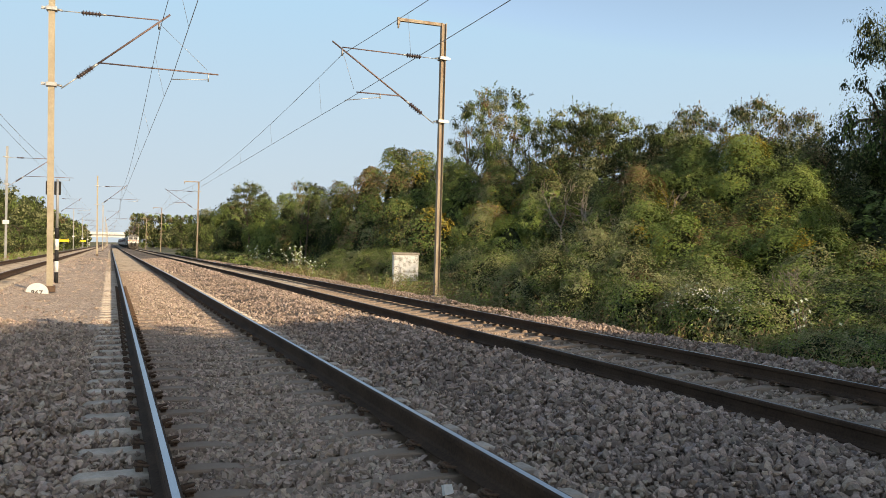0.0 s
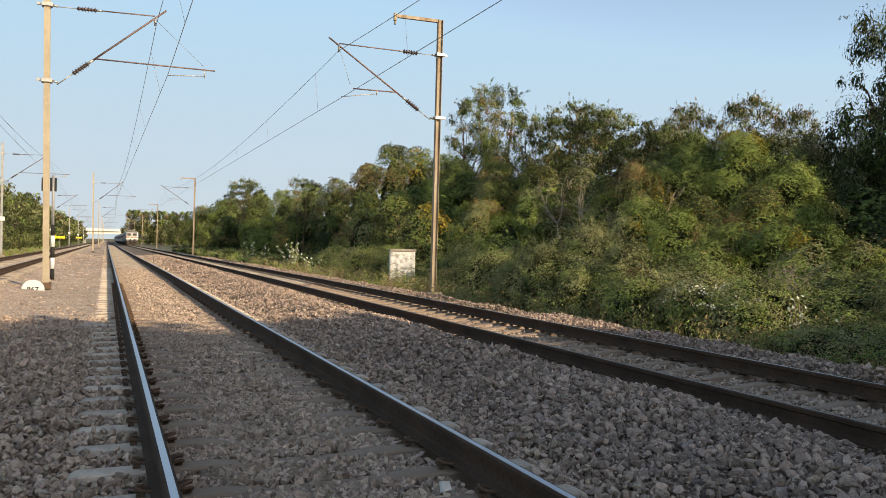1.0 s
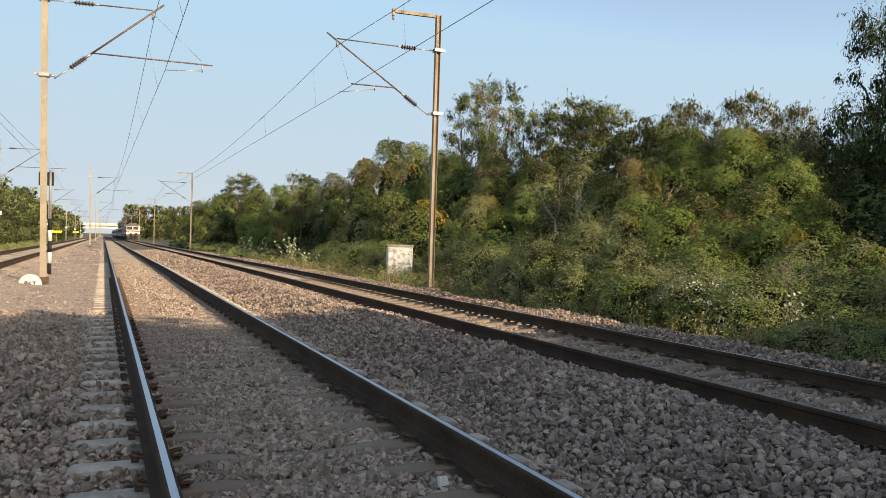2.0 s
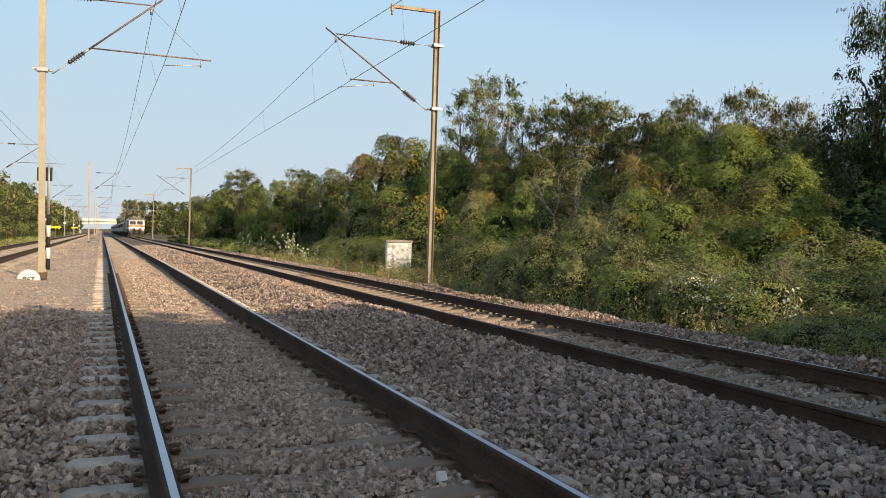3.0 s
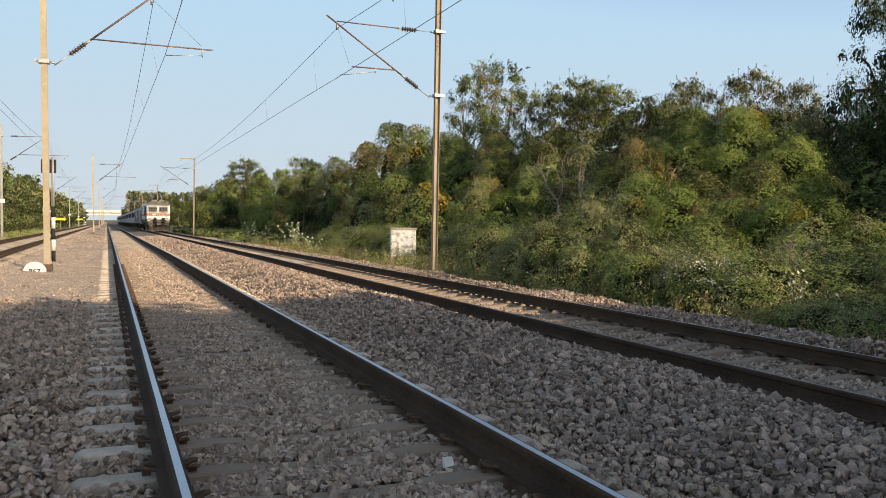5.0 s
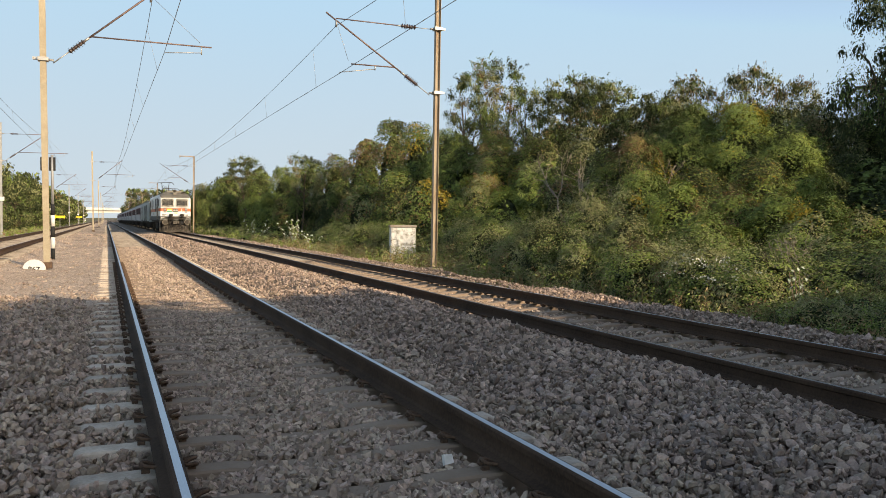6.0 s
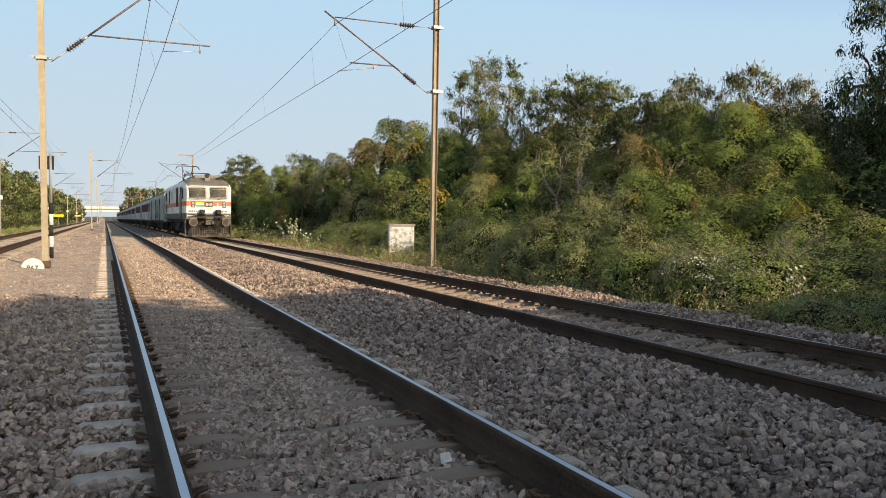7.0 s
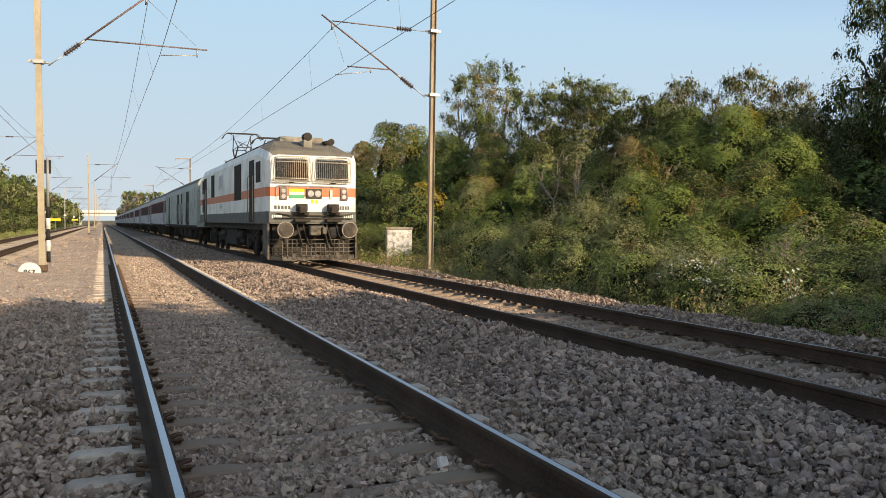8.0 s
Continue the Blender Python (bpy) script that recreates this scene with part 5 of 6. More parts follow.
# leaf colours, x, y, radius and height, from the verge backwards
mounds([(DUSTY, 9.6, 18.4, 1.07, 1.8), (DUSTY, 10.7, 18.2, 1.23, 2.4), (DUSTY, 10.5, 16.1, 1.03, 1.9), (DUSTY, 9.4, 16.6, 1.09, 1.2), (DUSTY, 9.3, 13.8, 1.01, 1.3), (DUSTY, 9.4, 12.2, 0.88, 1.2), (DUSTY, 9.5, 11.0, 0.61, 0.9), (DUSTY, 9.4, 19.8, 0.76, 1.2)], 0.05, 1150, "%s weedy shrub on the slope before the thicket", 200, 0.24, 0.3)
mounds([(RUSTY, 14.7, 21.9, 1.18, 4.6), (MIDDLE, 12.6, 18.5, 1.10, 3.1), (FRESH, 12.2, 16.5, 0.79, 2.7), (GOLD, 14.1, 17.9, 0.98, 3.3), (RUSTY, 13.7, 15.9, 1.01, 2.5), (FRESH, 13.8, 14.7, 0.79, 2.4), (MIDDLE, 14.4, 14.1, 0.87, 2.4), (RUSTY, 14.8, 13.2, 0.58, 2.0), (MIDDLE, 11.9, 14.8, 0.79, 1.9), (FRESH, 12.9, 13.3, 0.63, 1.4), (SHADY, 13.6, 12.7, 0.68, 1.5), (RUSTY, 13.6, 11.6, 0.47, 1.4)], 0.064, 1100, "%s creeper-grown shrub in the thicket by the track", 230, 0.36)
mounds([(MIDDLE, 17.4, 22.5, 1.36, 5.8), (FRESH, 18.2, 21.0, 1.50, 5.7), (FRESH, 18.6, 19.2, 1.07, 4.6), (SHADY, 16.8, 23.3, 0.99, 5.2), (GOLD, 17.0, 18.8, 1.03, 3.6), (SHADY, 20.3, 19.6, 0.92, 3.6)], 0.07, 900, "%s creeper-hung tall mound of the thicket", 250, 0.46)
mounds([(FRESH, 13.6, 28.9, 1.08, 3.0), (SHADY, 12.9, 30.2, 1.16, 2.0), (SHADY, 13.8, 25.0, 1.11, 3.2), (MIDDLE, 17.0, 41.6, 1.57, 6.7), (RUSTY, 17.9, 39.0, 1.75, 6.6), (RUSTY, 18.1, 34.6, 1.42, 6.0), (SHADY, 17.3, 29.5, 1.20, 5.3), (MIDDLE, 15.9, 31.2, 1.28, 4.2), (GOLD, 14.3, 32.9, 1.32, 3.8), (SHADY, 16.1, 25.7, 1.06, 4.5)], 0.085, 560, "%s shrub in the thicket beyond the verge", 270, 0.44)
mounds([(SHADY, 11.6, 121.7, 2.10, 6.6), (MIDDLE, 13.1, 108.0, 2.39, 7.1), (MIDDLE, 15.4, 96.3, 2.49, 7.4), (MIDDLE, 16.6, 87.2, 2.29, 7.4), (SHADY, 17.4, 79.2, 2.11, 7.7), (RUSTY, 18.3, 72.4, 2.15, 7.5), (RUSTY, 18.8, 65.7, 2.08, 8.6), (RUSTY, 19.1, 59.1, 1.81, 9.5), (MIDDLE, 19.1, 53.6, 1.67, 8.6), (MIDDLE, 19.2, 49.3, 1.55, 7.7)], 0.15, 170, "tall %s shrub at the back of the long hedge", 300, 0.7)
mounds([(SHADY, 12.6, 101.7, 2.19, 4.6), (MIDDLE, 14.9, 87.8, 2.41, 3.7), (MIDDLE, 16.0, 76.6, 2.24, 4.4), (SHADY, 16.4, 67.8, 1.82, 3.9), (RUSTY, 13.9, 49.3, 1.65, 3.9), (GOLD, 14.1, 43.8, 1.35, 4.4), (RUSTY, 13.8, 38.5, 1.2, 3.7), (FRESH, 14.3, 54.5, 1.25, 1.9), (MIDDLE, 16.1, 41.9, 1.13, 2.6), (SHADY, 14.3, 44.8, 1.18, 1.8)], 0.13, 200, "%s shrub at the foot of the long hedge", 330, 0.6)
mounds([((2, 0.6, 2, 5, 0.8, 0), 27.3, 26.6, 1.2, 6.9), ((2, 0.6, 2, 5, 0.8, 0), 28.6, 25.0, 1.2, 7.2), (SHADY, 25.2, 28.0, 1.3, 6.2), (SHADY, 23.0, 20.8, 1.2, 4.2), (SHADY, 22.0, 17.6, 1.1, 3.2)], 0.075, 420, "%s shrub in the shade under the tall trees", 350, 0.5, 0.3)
for i in range(15):
    plant("thicket", THICK_FAR[i % 2], 21.5 + i * 1.3 + (i % 2) * 1.2, 47.0 - i * 1.25 + (i % 3), -0.45, 53 * i % 360, 1.55, "dark leafy thicket at the back of the hedge", "thicket", HEDGE, (5.6 + 0.5 * (i % 3)) / 4.0)
for i, (x, y, h) in enumerate([(18.6, 40.5, 6.0), (20.5, 37.5, 6.0), (19.0, 34.0, 5.2), (22.5, 25.0, 4.6), (24.5, 20.5, 4.2), (21.5, 16.5, 2.8)]):
    plant("thicket", THICK_FAR[i % 2], x, y, -0.45, 97 * i, 1.3, "leafy thicket in the shade behind the mounds", "thicket", HEDGE, h / 4.0)
# trees above the hedge
plant("tree", TREE_OPEN, 19.3, 41.7, -0.4, 20, 1.0, "open feathery tree rising above the hedge", "tree", "trees behind the hedge", 11.6 / 9.0)
plant("tree", TREE_OPEN, 18.0, 42.2, -0.4, 150, 0.72, "slim feathery tree rising above the hedge", "tree", "trees behind the hedge", 10.9 / 9.0)
plant("tree", TREE_OPEN, 20.5, 40.1, -0.4, 250, 0.66, "slim feathery tree rising above the hedge", "tree", "trees behind the hedge", 9.7 / 9.0)
for i, (x, y, s, h) in enumerate([(21.2, 36.0, 0.62, 9.3), (23.8, 36.8, 0.75, 9.2), (26.4, 36.2, 0.6, 8.4), (28.2, 37.0, 0.5, 8.8)]):
    plant("tree", TREE_FLAT, x, y, -0.4, 50 * i, s, "flat-topped thorn tree with dark fine foliage", "tree", "trees behind the hedge", h / 9.0)
for i, (x, y, s, h) in enumerate([(29.4, 37.4, 0.52, 10.1), (31.4, 34.8, 0.58, 10.3), (33.2, 33.4, 0.42, 9.6)]):
    plant("tree", TREE_DRY, x, y, -0.4, 70 * i, s, "half-bare thorn tree with brownish thin foliage", "tree", "trees behind the hedge", h / 9.0)
for i, (x, y, s, h) in enumerate([(20.5, 36, 0.8, 6.8), (25, 34, 0.9, 7.0), (29, 31, 1.0, 7.0), (31, 29, 0.9, 7.2), (29.2, 24.4, 0.66, 12.8), (29.5, 20.6, 0.8, 12.8), (31.5, 21.5, 0.8, 13.0), (25.0, 17.0, 0.7, 6.0), (33, 34, 1.0, 8.5)]):
    plant("tree", TREE_FULL, x, y, -0.4, 40 * i, s, "tall tree at the back of the thicket, leaves darkened for shade", "tree", "trees behind the hedge", h / 9.0)
plant("tree", TREE_FLAT, 13.6, 96, -0.4, 10, 0.62, "small flat-crowned tree above the hedge", "tree", "trees behind the hedge", 9.0 / 9.0)
plant("tree", TREE_OPEN, 15.3, 75, -0.4, 10, 0.7, "slim tree above the hedge", "tree", "trees behind the hedge", 8.2 / 9.0)
# trees further down the line on both sides
r = random.Random(3)
for i in range(16):
    plant("tree", TREE_LEFT if i < 9 else TREE_FAR, 14 + r.uniform(0, 8) + i * 0.5, 120 + i * 22 + r.uniform(-5, 5), -0.5, r.uniform(0, 360), r.uniform(0.9, 1.3), "leafy tree far down the line", "tree", "distant trees", r.uniform(0.95, 1.25))
for i in range(30):
    plant("tree", TREE_LEFT if i < 9 else TREE_FAR, -11.2 - r.uniform(0, 3.0), 58 + i * 10.5 + r.uniform(-3, 3), -0.5, r.uniform(0, 360), r.uniform(0.8, 1.1), "leafy tree behind the raised track", "tree", "distant trees", r.uniform(0.95, 1.3))
for i in range(14):
    plant("bush", BUSH_FAR, -10.8 - r.uniform(0, 1.5), 45 + i * 9, -0.5, r.uniform(0, 360), 1.4, "green bush beside the raised track", "bush", "bushes by the raised track", 1.3)
# trees added out of the picture to shade the near tracks and right hedge
for i, (x, y, s, h) in enumerate([(11.3, -11.3, 0.8, 12.6), (13.5, -9.0, 0.7, 11.5), (11.0, -4.5, 0.7, 8.2), (11.8, 0.0, 0.6, 5.7), (13.3, -1.2, 0.5, 5.2), (19.8, 0.2, 0.6, 6.6), (22.8, 2.2, 0.6, 6.0), (26.5, 4.0, 0.7, 7.0), (24.5, 8.0, 0.8, 8.5), (28.0, 11.5, 0.8, 9.5), (31.0, 15.0, 0.8, 10.5), (21.5, 5.5, 0.6, 5.4), (33.0, 13.0, 0.9, 14.0), (31.0, 9.0, 0.9, 13.0), (16.5, 1.5, 0.5, 3.4), (34, 5, 0.9, 12.0), (36.5, 9, 0.9, 12.0), (39.5, 12.5, 0.9, 12.5), (8.8, -7.5, 0.6, 7.5), (9.4, -10.5, 0.95, 11.6), (10.5, -16.5, 1.1, 12.5), (8.6, -2.5, 0.45, 5.0), (8.9, -14.5, 1.05, 12.0), (7.5, -18.0, 0.9, 10.5), (12.0, -19.0, 1.1, 11.0), (26.8, 15.8, 0.72, 9.0), (29.5, 17.6, 0.8, 11.0)]):
    plant("tree", TREE_SHADE, x, y, -0.4, 45 * i, s, "unseen leafy tree added to shade the tracks and hedge", "tree", "shade trees", h / 9.0)
# low bushes in front of the thicket
for i in range(40):
    y = 6.0 + i * 1.1 + r.uniform(-0.3, 0.3)
    x = 9.5 + 0.025 * y + r.uniform(-0.6, 1.4) + (1.5 if y < 11 else 0)
    if 25.5 < y < 31.6:
        x += 1.6       # the cabinet stands free
    plant("bush", BUSH[(i * 7) % 3], x, y, -0.5, r.uniform(0, 360), r.uniform(0.8, 1.15), "dusty green weedy bush beside the ballast", "bush", "bushes by the track", r.uniform(0.6, 1.0))
for i in range(30):
    y = 50 + i * 2.6
    plant("bush", BUSH_FAR, 10.2 + r.uniform(-0.4, 1.2) - 0.01 * y, y, -0.5, r.uniform(0, 360), r.uniform(1.0, 1.5), "low dark green weedy bush beside the ballast", "bush", "bushes by the track", r.uniform(0.35, 0.65))


for i in range(13):
    y = 9.0 + i * 1.5 + r.uniform(-0.4, 0.4)
    plant("bush", BUSH[(i * 2) % 3], 12.4 + 0.03 * y + r.uniform(-0.6, 0.9), y, -0.45, r.uniform(0, 360), r.uniform(1.1, 1.4), "tall leafy bush between verge and thicket", "bush", "bushes by the track", r.uniform(0.75, 1.0))
for i, (x, y, s) in enumerate([(9.5, 395, 1.3), (13, 400, 1.5), (17.5, 410, 1.6), (22, 400, 1.5), (27, 405, 1.4), (32, 400, 1.4)]):
    plant("tree", TREE_FAR, x, y, -0.5, 60 * i, s, "dark leafy tree far down the line beside the bridge", "tree", "distant trees", 2.1)


for i, (x, y, s) in enumerate([(9.0, 8.9, 0.62), (9.5, 7.8, 0.7), (9.1, 9.6, 0.5), (9.6, 8.6, 0.7), (10.2, 9.4, 0.8)]):
    plant("bush", BUSH[(0, 2, 2, 0, 2)[i]], x, y, -0.5, 80 * i, s, "low fresh green bush at the ballast's edge", "bush", "bushes by the track", s * 0.62)


def weeds(name, label, n, xr, yr, h0, h1, mats, weights, per, leaf, seed, aspect=0.35, low=0.0):
    """Herbs: upright stems set with small leaves, joined."""
    rng = np.random.default_rng(seed)
    X, Y = xr[0] + (xr[1] - xr[0]) * rng.random(n), yr[0] + (yr[1] - yr[0]) * rng.random(n) ** 1.3
    H = h0 + (h1 - h0) * rng.random(n)
    Z = np.where(X < 8.4, bed_z(X, Y), np.maximum(land_z(X, Y), -0.55))
    lean = rng.normal(size=(n, 2)) * 0.22
    f = low + (1 - low) * rng.random((n, per))
    C = np.stack([X[:, None] + lean[:, :1] * f * H[:, None] + rng.normal(size=f.shape) * 0.07, Y[:, None] + lean[:, 1:] * f * H[:, None] + rng.normal(size=f.shape) * 0.07, Z[:, None] + f * H[:, None]], -1).reshape(-1, 3)
    N = rng.normal(size=C.shape)
    N[:, 2] += 0.4
    N /= np.linalg.norm(N, axis=1)[:, None]
    w = np.array(weights, float) / sum(weights)
    L = leaf * (0.6 + 0.8 * rng.random(len(C))) * (1 + 0.012 * C[:, 1])
    ob = new(name, leaf_mesh(name, C, N, L, L * aspect, mats, np.repeat(rng.choice(len(mats), n, p=w), per), rng))
    return tagged(ob, label, "weeds", kind="stuff")


def grass(name, label, n, xr, yr, h0, h1, mat, seed):
    """Blades, joined."""
    rng = np.random.default_rng(seed)
    X, Y = xr[0] + (xr[1] - xr[0]) * rng.random(n), yr[0] + (yr[1] - yr[0]) * rng.random(n) ** 1.4
    Z = np.where(X < 8.4, bed_z(X, Y), np.maximum(land_z(X, Y), -0.55))
    H = (h0 + (h1 - h0) * rng.random(n))
    a = rng.random(n) * 6.283
    W = 0.006 + 0.004 * rng.random(n) + 0.0003 * Y
    lean = rng.normal(size=(n, 2)) * 0.28 * H[:, None]
    B = np.stack([X, Y, Z], 1)
    S = np.stack([np.cos(a) * W, np.sin(a) * W, 0 * W], 1)
    M = B + np.stack([lean[:, 0] * 0.35, lean[:, 1] * 0.35, H * 0.55], 1)
    T = B + np.stack([lean[:, 0], lean[:, 1], H], 1)
    V = np.stack([B - S, B + S, M + S * 0.7, M - S * 0.7, T + S * 0.1, T - S * 0.1], 1).reshape(-1, 3)
    i = np.arange(n)[:, None] * 6
    F = np.concatenate([i + np.array([[0, 1, 2, 3]]), i + np.array([[3, 2, 4, 5]])])
    return tagged(new(name, raw_mesh(name, V, F, [mat])), label, "grass", kind="stuff")


weeds("verge_weeds", "low dusty weeds along the ballast's edge", 3200, (8.1, 10.6), (5.5, 60), 0.2, 0.75, [F_DRYGRASS, F_OLIVE, F_LIGHT, F_BROWN], (3, 4, 3, 1.2), 26, 0.06, 41)
weeds("cabinet_weeds", "straggling dusty weeds round the cabinet", 120, (8.6, 10.9), (28.9, 30.6), 0.35, 1.0, [F_MID, F_OLIVE, F_LIGHT, F_BROWN], (2, 4, 2, 1), 30, 0.05, 47)
weeds("hedge_foot_weeds", "tall dusty weeds at the foot of the hedge", 900, (9.2, 12.0), (14, 46), 0.5, 1.15, [F_DRYGRASS, F_OLIVE, F_LIGHT, F_BROWN], (3, 4, 3, 1.2), 30, 0.05, 48)
weeds("far_verge_weeds", "low weeds along the line in the distance", 700, (8.0, 11.0), (55, 130), 0.3, 0.9, [F_MID, F_OLIVE, F_LIGHT], (2, 3, 3), 22, 0.10, 42)
weeds("flowering_weeds", "weeds with small white flower heads by the track", 80, (8.8, 9.7), (10.9, 12.5), 0.7, 1.25, [F_FLOWER, F_PALE, F_LIGHT], (2.5, 2, 2), 11, 0.034, 43, 0.9, 0.9)
weeds("left_verge_weeds", "scattered weeds beside the raised track", 600, (-10.5, -7.9), (30, 120), 0.2, 0.7, [F_OLIVE, F_LIGHT, F_BROWN], (3, 2, 1), 20, 0.09, 44)
grass("dry_grass", "tufts of dry straw-coloured grass at the hedge foot", 1500, (8.2, 10.8), (9, 50), 0.2, 0.55, F_DRYGRASS, 45)


def milkweed(x, y, z, h, seed, label):
    """Tall broad-leaved pale plant."""
    rng = np.random.default_rng(seed)
    t = new("milkweed")
    bm = bmesh.new()
    C, N = [], []
    for s in range(5):
        bx, by = rng.normal() * 0.12, rng.normal() * 0.12
        tip = Vector((bx * 3.2, by * 3.2, h * (0.65 + 0.35 * rng.random())))
        add_tube(bm, [(bx, by, -0.1), tip * 0.5 + Vector((bx, by, 0)) * 0.3, tip], [0.016, 0.012, 0.006], 5)
        for q in range(16):
            f = 0.25 + 0.75 * q / 15
            a = q * 2.4
            C.append(tip * f + Vector((math.cos(a), math.sin(a), 0.3)) * 0.09), N.append((math.cos(a) * 0.8, math.sin(a) * 0.8, 0.7))
    part("stems", bm, M_TWIG, t)
    C, N = np.array(C), np.array(N)
    N /= np.linalg.norm(N, axis=1)[:, None]
    size = 0.17 if h > 1.1 else 0.085
    part("leaves", leaf_mesh("leaves", C, N, size, size * 0.6, [F_PALE, F_LIGHT], (rng.random(len(C)) < 0.4).astype(int), rng), None, t, "broad silvery-green leaves")
    t.matrix_world = pose(x, y, z)
    tagged(t, label, "plant", "milkweeds")


milkweed(9.25, 48, -0.5, 2.1, 1, "tall milkweed with pale leaves beside the ballast")
milkweed(9.6, 50, -0.5, 1.7, 2, "milkweed with pale leaves beside the ballast")
milkweed(8.8, 60, -0.5, 1.9, 3, "tall milkweed with pale leaves beside the ballast")
milkweed(9.5, 9.7, -0.45, 1.05, 4, "small pale milkweed among the weeds")
milkweed(9.2, 44, -0.5, 1.2, 5, "small milkweed with pale leaves beside the ballast")


M_DEADWOOD = shade("bleached_dead_wood", (0.20, 0.165, 0.125), (0.33, 0.275, 0.22), 0.95, scale=5, fine=40, bump=0.4)


def bare_shrub(x, y, z, h, seed, label):
    """Leafless forked branches."""
    rng = np.random.default_rng(seed)
    t = new("bare_shrub")
    bm = bmesh.new()

    def grow(p, d, length, rad, depth):
        q = p + d * length
        m = p.lerp(q, 0.5) + Vector(rng.normal(size=3)) * length * 0.08
        add_tube(bm, [p, m, q], [rad, rad * 0.85, rad * 0.65], 5)
        if depth:
            for _ in range(2 + (rng.random() < 0.5)):
                nd = (d + Vector(rng.normal(size=3)) * 0.42).normalized()
                grow(q, nd, length * (0.62 + 0.2 * rng.random()), rad * 0.62, depth - 1)

    for _ in range(3):
        grow(Vector((0, 0, 0)), Vector((rng.normal() * 0.35, rng.normal() * 0.35, 1)).normalized(), h * 0.38, 0.013 * h, 4)
    part("branch_work", bm, M_DEADWOOD, t)
    t.matrix_world = pose(x, y, z)
    tagged(t, label, "shrub", "bare shrubs")


bare_shrub(12.9, 22.7, -0.4, 4.5, 3, "leafless grey-brown forked branches standing out of the hedge")
bare_shrub(11.0, 11.3, -0.4, 1.6, 8, "tangle of dry fallen branches under the thicket")


# ---- loose ballast ----
ICO = bmesh.new()
bmesh.ops.create_icosphere(ICO, subdivisions=1, radius=1.0)
ICO_V = np.array([v.co[:] for v in ICO.verts])
ICO_F = np.array([[v.index for v in f.verts] for f in ICO.faces])
ICO.free()
OCT_V = np.array([(1, 0, 0), (-1, 0, 0), (0, 1, 0), (0, -1, 0), (0, 0, 1), (0, 0, -1)], float)
OCT_F = np.array([(0, 2, 4), (2, 1, 4), (1, 3, 4), (3, 0, 4), (2, 0, 5), (1, 2, 5), (3, 1, 5), (0, 3, 5)])

BOX_V = np.array([(x, y, z) for z in (-0.75, 0.75) for y in (-0.75, 0.75) for x in (-0.75, 0.75)])
BOX_F = np.array([(0, 2, 3), (0, 3, 1), (4, 5, 7), (4, 7, 6), (0, 1, 5), (0, 5, 4), (2, 6, 7), (2, 7, 3), (0, 4, 6), (0, 6, 2), (1, 3, 7), (1, 7, 5)])


def stones(rng, X, Y, size, V0, F0, lift):
    """Angular stones of a given mean size laid on the bed."""
    n = len(X)
    V = V0[None] * (1 + 0.20 * rng.normal(size=(n, len(V0), 1)).clip(-1.6, 1.6))
    for _ in range(4):      # broken faces
        c = rng.normal(size=(n, 3))
        c /= np.linalg.norm(c, axis=1)[:, None]
        V = V - np.maximum(np.einsum("nij,nj->ni", V, c) - (0.35 + 0.35 * rng.random((n, 1))), 0)[:, :, None] * c[:, None, :]
    V = V * 1.25 * (0.45 + 0.85 * rng.random((n, 1, 3))) * (size * (0.6 + 0.75 * rng.random((n, 1, 1)) ** 1.5)) * 0.5
    q = rng.normal(size=(n, 4))
    q /= np.linalg.norm(q, axis=1)[:, None]
    w, x, y, z = q.T
    R = np.stack([1 - 2 * (y * y + z * z), 2 * (x * y - w * z), 2 * (x * z + w * y), 2 * (x * y + w * z), 1 - 2 * (x * x + z * z), 2 * (y * z - w * x), 2 * (x * z - w * y), 2 * (y * z + w * x), 1 - 2 * (x * x + y * y)], 1).reshape(n, 3, 3)
    V = np.einsum("nij,nkj->nki", R, V)
    low = np.where((np.abs(X) < 1.55) | (np.abs(X - 5.25) < 1.5), 0.55, 1.0)      # packed level with the sleepers
    Z = bed_z(X, Y) + lift * low * (rng.random(n) - 0.55) + 0.2 * np.ravel(size)
    V += np.stack([X, Y, Z], 1)[:, None, :]
    F = (np.arange(n)[:, None, None] * len(V0) + F0[None]).reshape(-1, 3)
    return V.reshape(-1, 3), F


def clear_of_track(X, Y, rng):
    """No stones on rails; few on the sleepers."""
    keep = np.ones(len(X), bool)
    for cx, zt, y0 in TRACKS:
        dx = X - cx
        near_rail = np.abs(np.abs(dx) - GAUGE) < 0.10
        ph = np.abs(((Y - y0 + 0.301) % 0.602) - 0.301)
        on_sleeper = (np.abs(dx) < 1.38) & (ph < 0.105)
        inner = np.abs(dx) < 0.45
        keep &= ~near_rail & ~(on_sleeper & (rng.random(len(X)) > np.where(inner, 0.22, 0.0)))
    return keep


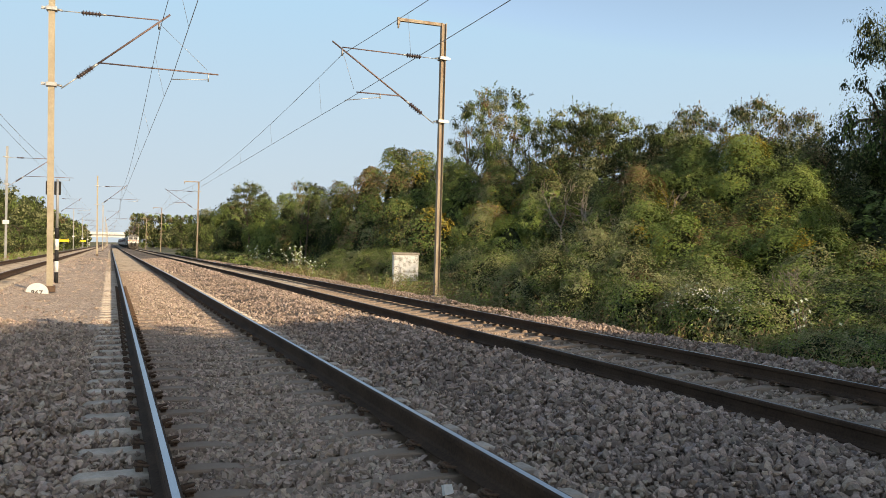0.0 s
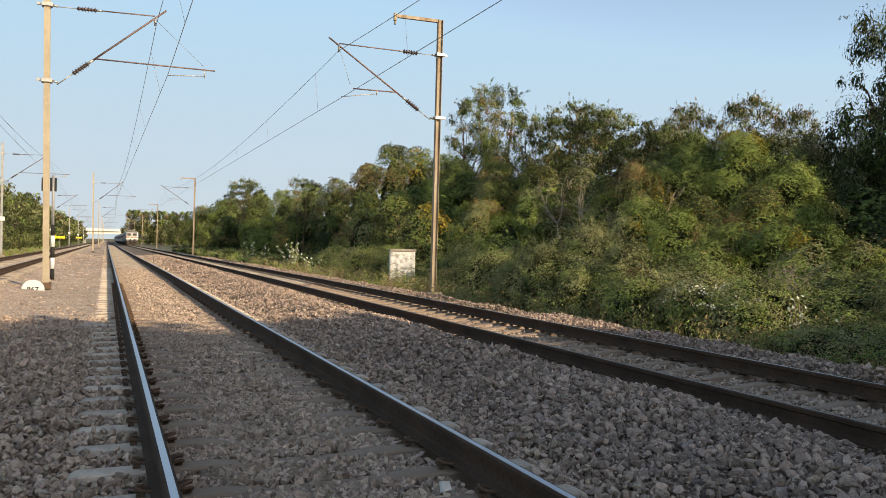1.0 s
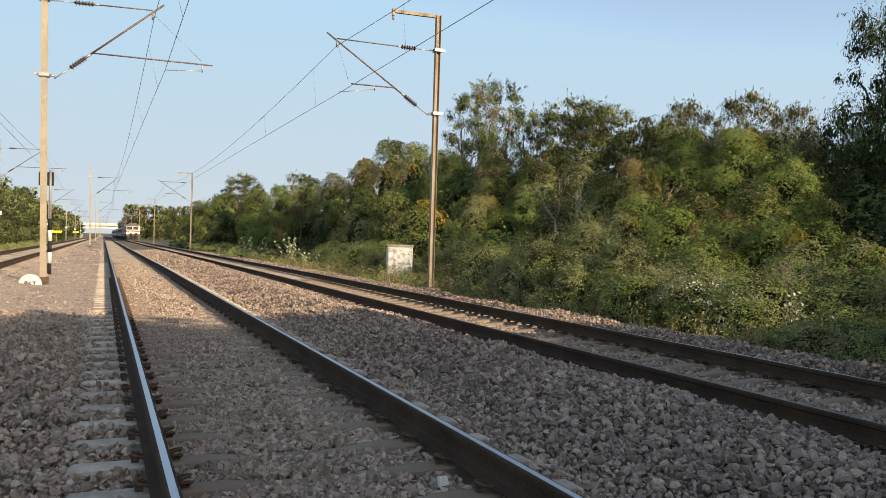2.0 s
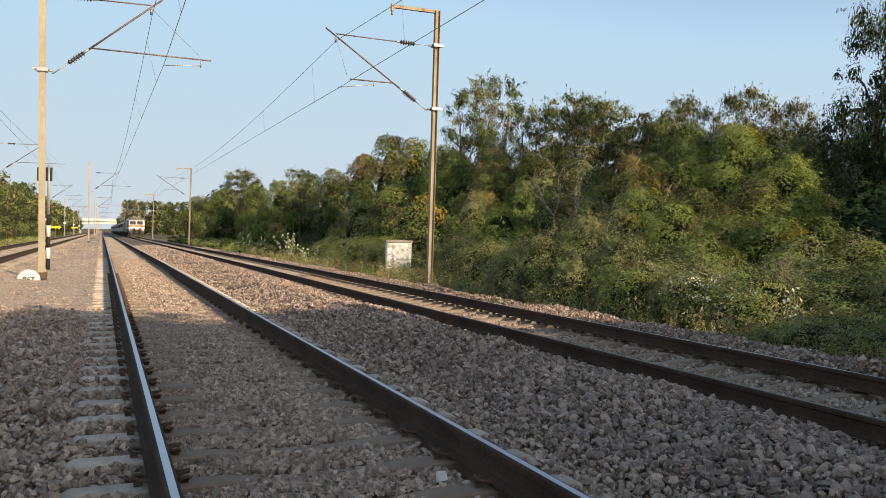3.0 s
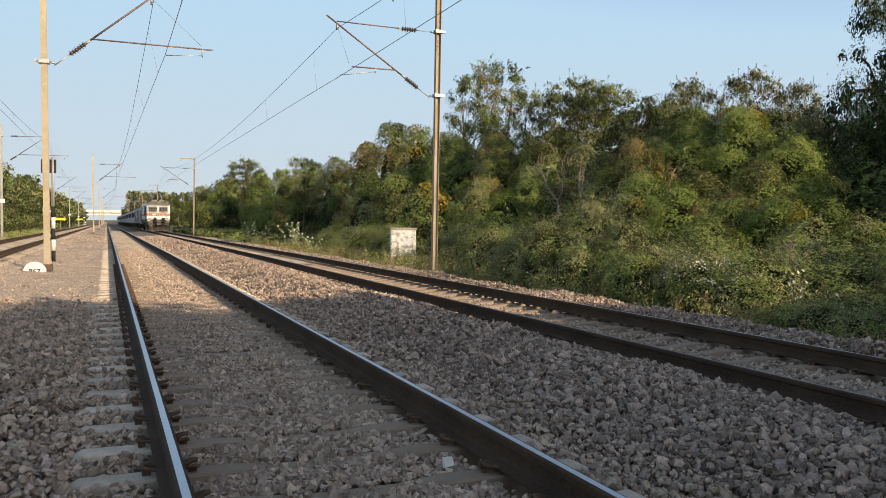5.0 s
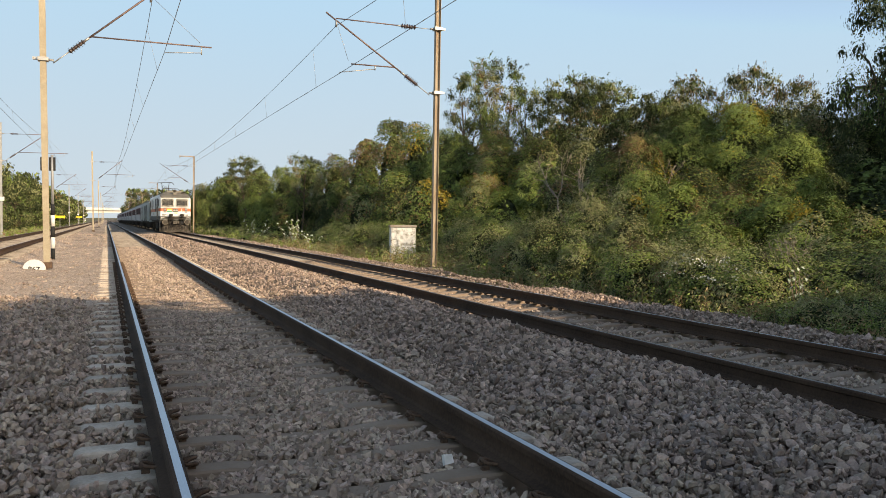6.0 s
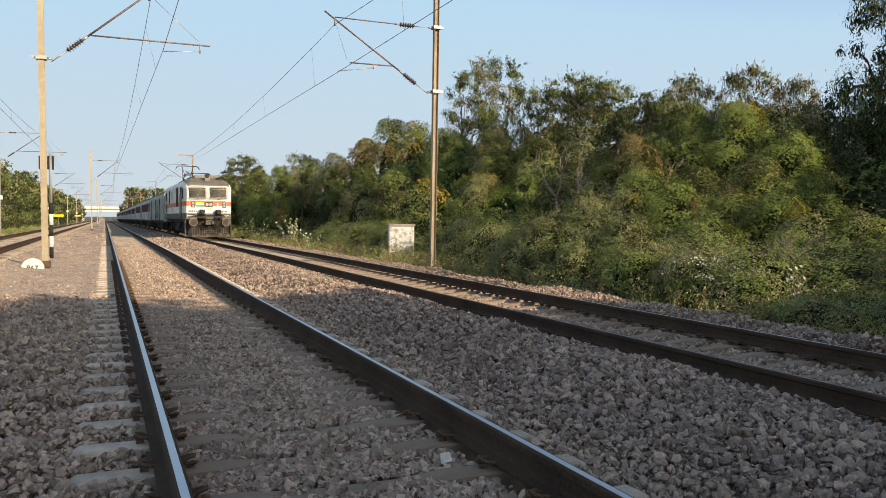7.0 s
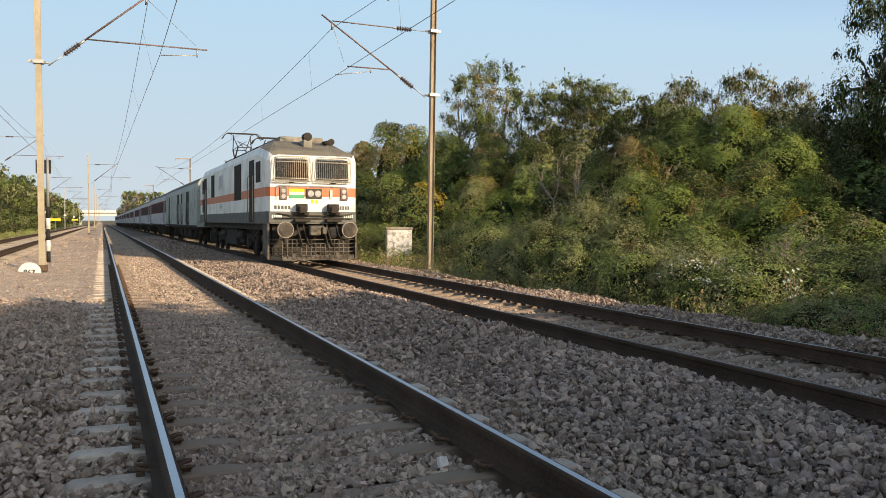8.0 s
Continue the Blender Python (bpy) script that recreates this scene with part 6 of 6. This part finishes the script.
def spread(seed, n, xr, yr, size, V0, F0, lift, name, label, inside=False):
    rng = np.random.default_rng(seed)
    X, Y = xr[0] + (xr[1] - xr[0]) * rng.random(n), yr[0] + (yr[1] - yr[0]) * rng.random(n)
    k = clear_of_track(X, Y, rng) & ((np.abs(X) < 0.74) == inside)
    k &= ~((X < -1.35) & (rng.random(n) < 0.74 * np.clip((Y - 9.5) / 9, 0, 1)))      # few on the sandy path
    X, Y = X[k], Y[k]
    V, F = stones(rng, X, Y, size * (1 + 0.17 * ((X > 1.9) & (X < 4.2)))[:, None, None], V0, F0, lift)
    heap = ((X > 1.75) & (X < 4.25)) | (X > 6.4)
    ob = new(name, raw_mesh(name, V, F, [M_DUSTY, M_STONE, M_BASALT], False, np.repeat(heap + (heap & (X > 2.2) & (X < 4.25) & (rng.random(len(X)) < 0.62 * np.clip((11 - Y) / 5, 0, 1))), len(F0))))
    ob.parent = bed
    return tagged(ob, label, kind="stuff")


spread(60, 14000, (-2.2, 3.4), (1.4, 3.6), 0.048, ICO_V, ICO_F, 0.145, "nearest_stones", "loose angular grey ballast stones")
spread(61, 27000, (-2.6, 6.8), (3.6, 6.5), 0.05, ICO_V, ICO_F, 0.145, "near_stones", "loose angular grey ballast stones")
spread(69, 26000, (1.2, 4.3), (1.6, 7.0), 0.03, OCT_V, OCT_F, 0.12, "small_stones", "small chips between the ballast stones")
spread(65, 19000, (-3.0, 8.2), (6.5, 9.3), 0.052, BOX_V, BOX_F, 0.13, "inner_stones", "loose angular grey ballast stones")
spread(62, 30000, (-3.4, 8.2), (9.3, 15.0), 0.05, BOX_V, BOX_F, 0.08, "middle_stones", "loose angular grey ballast stones")
spread(63, 44000, (-4.0, 8.3), (15.0, 40.0), 0.048, OCT_V, OCT_F, 0.035, "further_stones", "loose ballast stones further down the line")
spread(64, 11000, (-4.0, 8.3), (40.0, 80.0), 0.10, OCT_V, OCT_F, 0.025, "distant_stones", "loose ballast stones in the distance")
spread(66, 15500, (-0.75, 0.75), (1.4, 8.0), 0.042, BOX_V, BOX_F, 0.03, "track_stones", "small dusty brown stones between the rails", True)
spread(67, 9500, (-0.75, 0.75), (8.0, 15.0), 0.047, OCT_V, OCT_F, 0.03, "further_track_stones", "small dusty brown stones between the rails", True)
spread(68, 10000, (-0.75, 0.75), (15.0, 42.0), 0.06, OCT_V, OCT_F, 0.025, "distant_track_stones", "small dusty brown stones between the rails", True)
# single stones lying uppermost on the heap between the tracks
rng = np.random.default_rng(70)
SHAPES = []
for k in range(12):
    v, f = stones(rng, np.array([0.0]), np.array([0.0]), np.array([[[0.072]]]), ICO_V, ICO_F, 0.0)
    SHAPES.append(raw_mesh("stone", v - v.mean(0), f, [M_PIECE]))
for k in range(290):
    x, y = 1.75 + 2.1 * rng.random(), 2.2 + 4.2 * rng.random()
    ob = new("stone", SHAPES[k % 12])
    ob.parent = bed
    ob.matrix_basis = pose(x, y, float(bed_z(x, y)) + 0.045, *(360 * rng.random(3)))


def scrap(x, y):
    """A folded scrap of pale card lying on a sleeper's edge."""
    bm = bmesh.new()
    add_prism(bm, [(-0.03, 0.0), (0.035, 0.004), (0.03, 0.055), (-0.025, 0.06)], "y", -0.012, 0.012)
    ob = new("litter_scrap", to_mesh("litter_scrap", bm, M_WHITE))
    ob.matrix_world = pose(x, y, 0.0, -20, 0, 15)
    tagged(ob, "small pale scrap of litter on the ballast", "litter")


scrap(0.60, 3.56)
for x, y, s in ((-6.9, 92, 2.4), (-7.1, 101, 2.0), (-7.0, 84, 3.0), (-7.3, 75, 2.6), (-6.8, 108, 2.0), (-7.2, 66, 3.2)):
    ob = new("rubble_stone", SHAPES[int(10 * s) % 12])
    ob.matrix_world = pose(x, y, float(bed_z(x, y)) + 0.04, 40 * s, 20, 70 * s) @ Matrix.Diagonal((s * 2, s * 2, s * 1.4, 1))
    tagged(ob, "pale lump of rubble beside the raised track", "rubble", "rubble by the raised track")

motions()
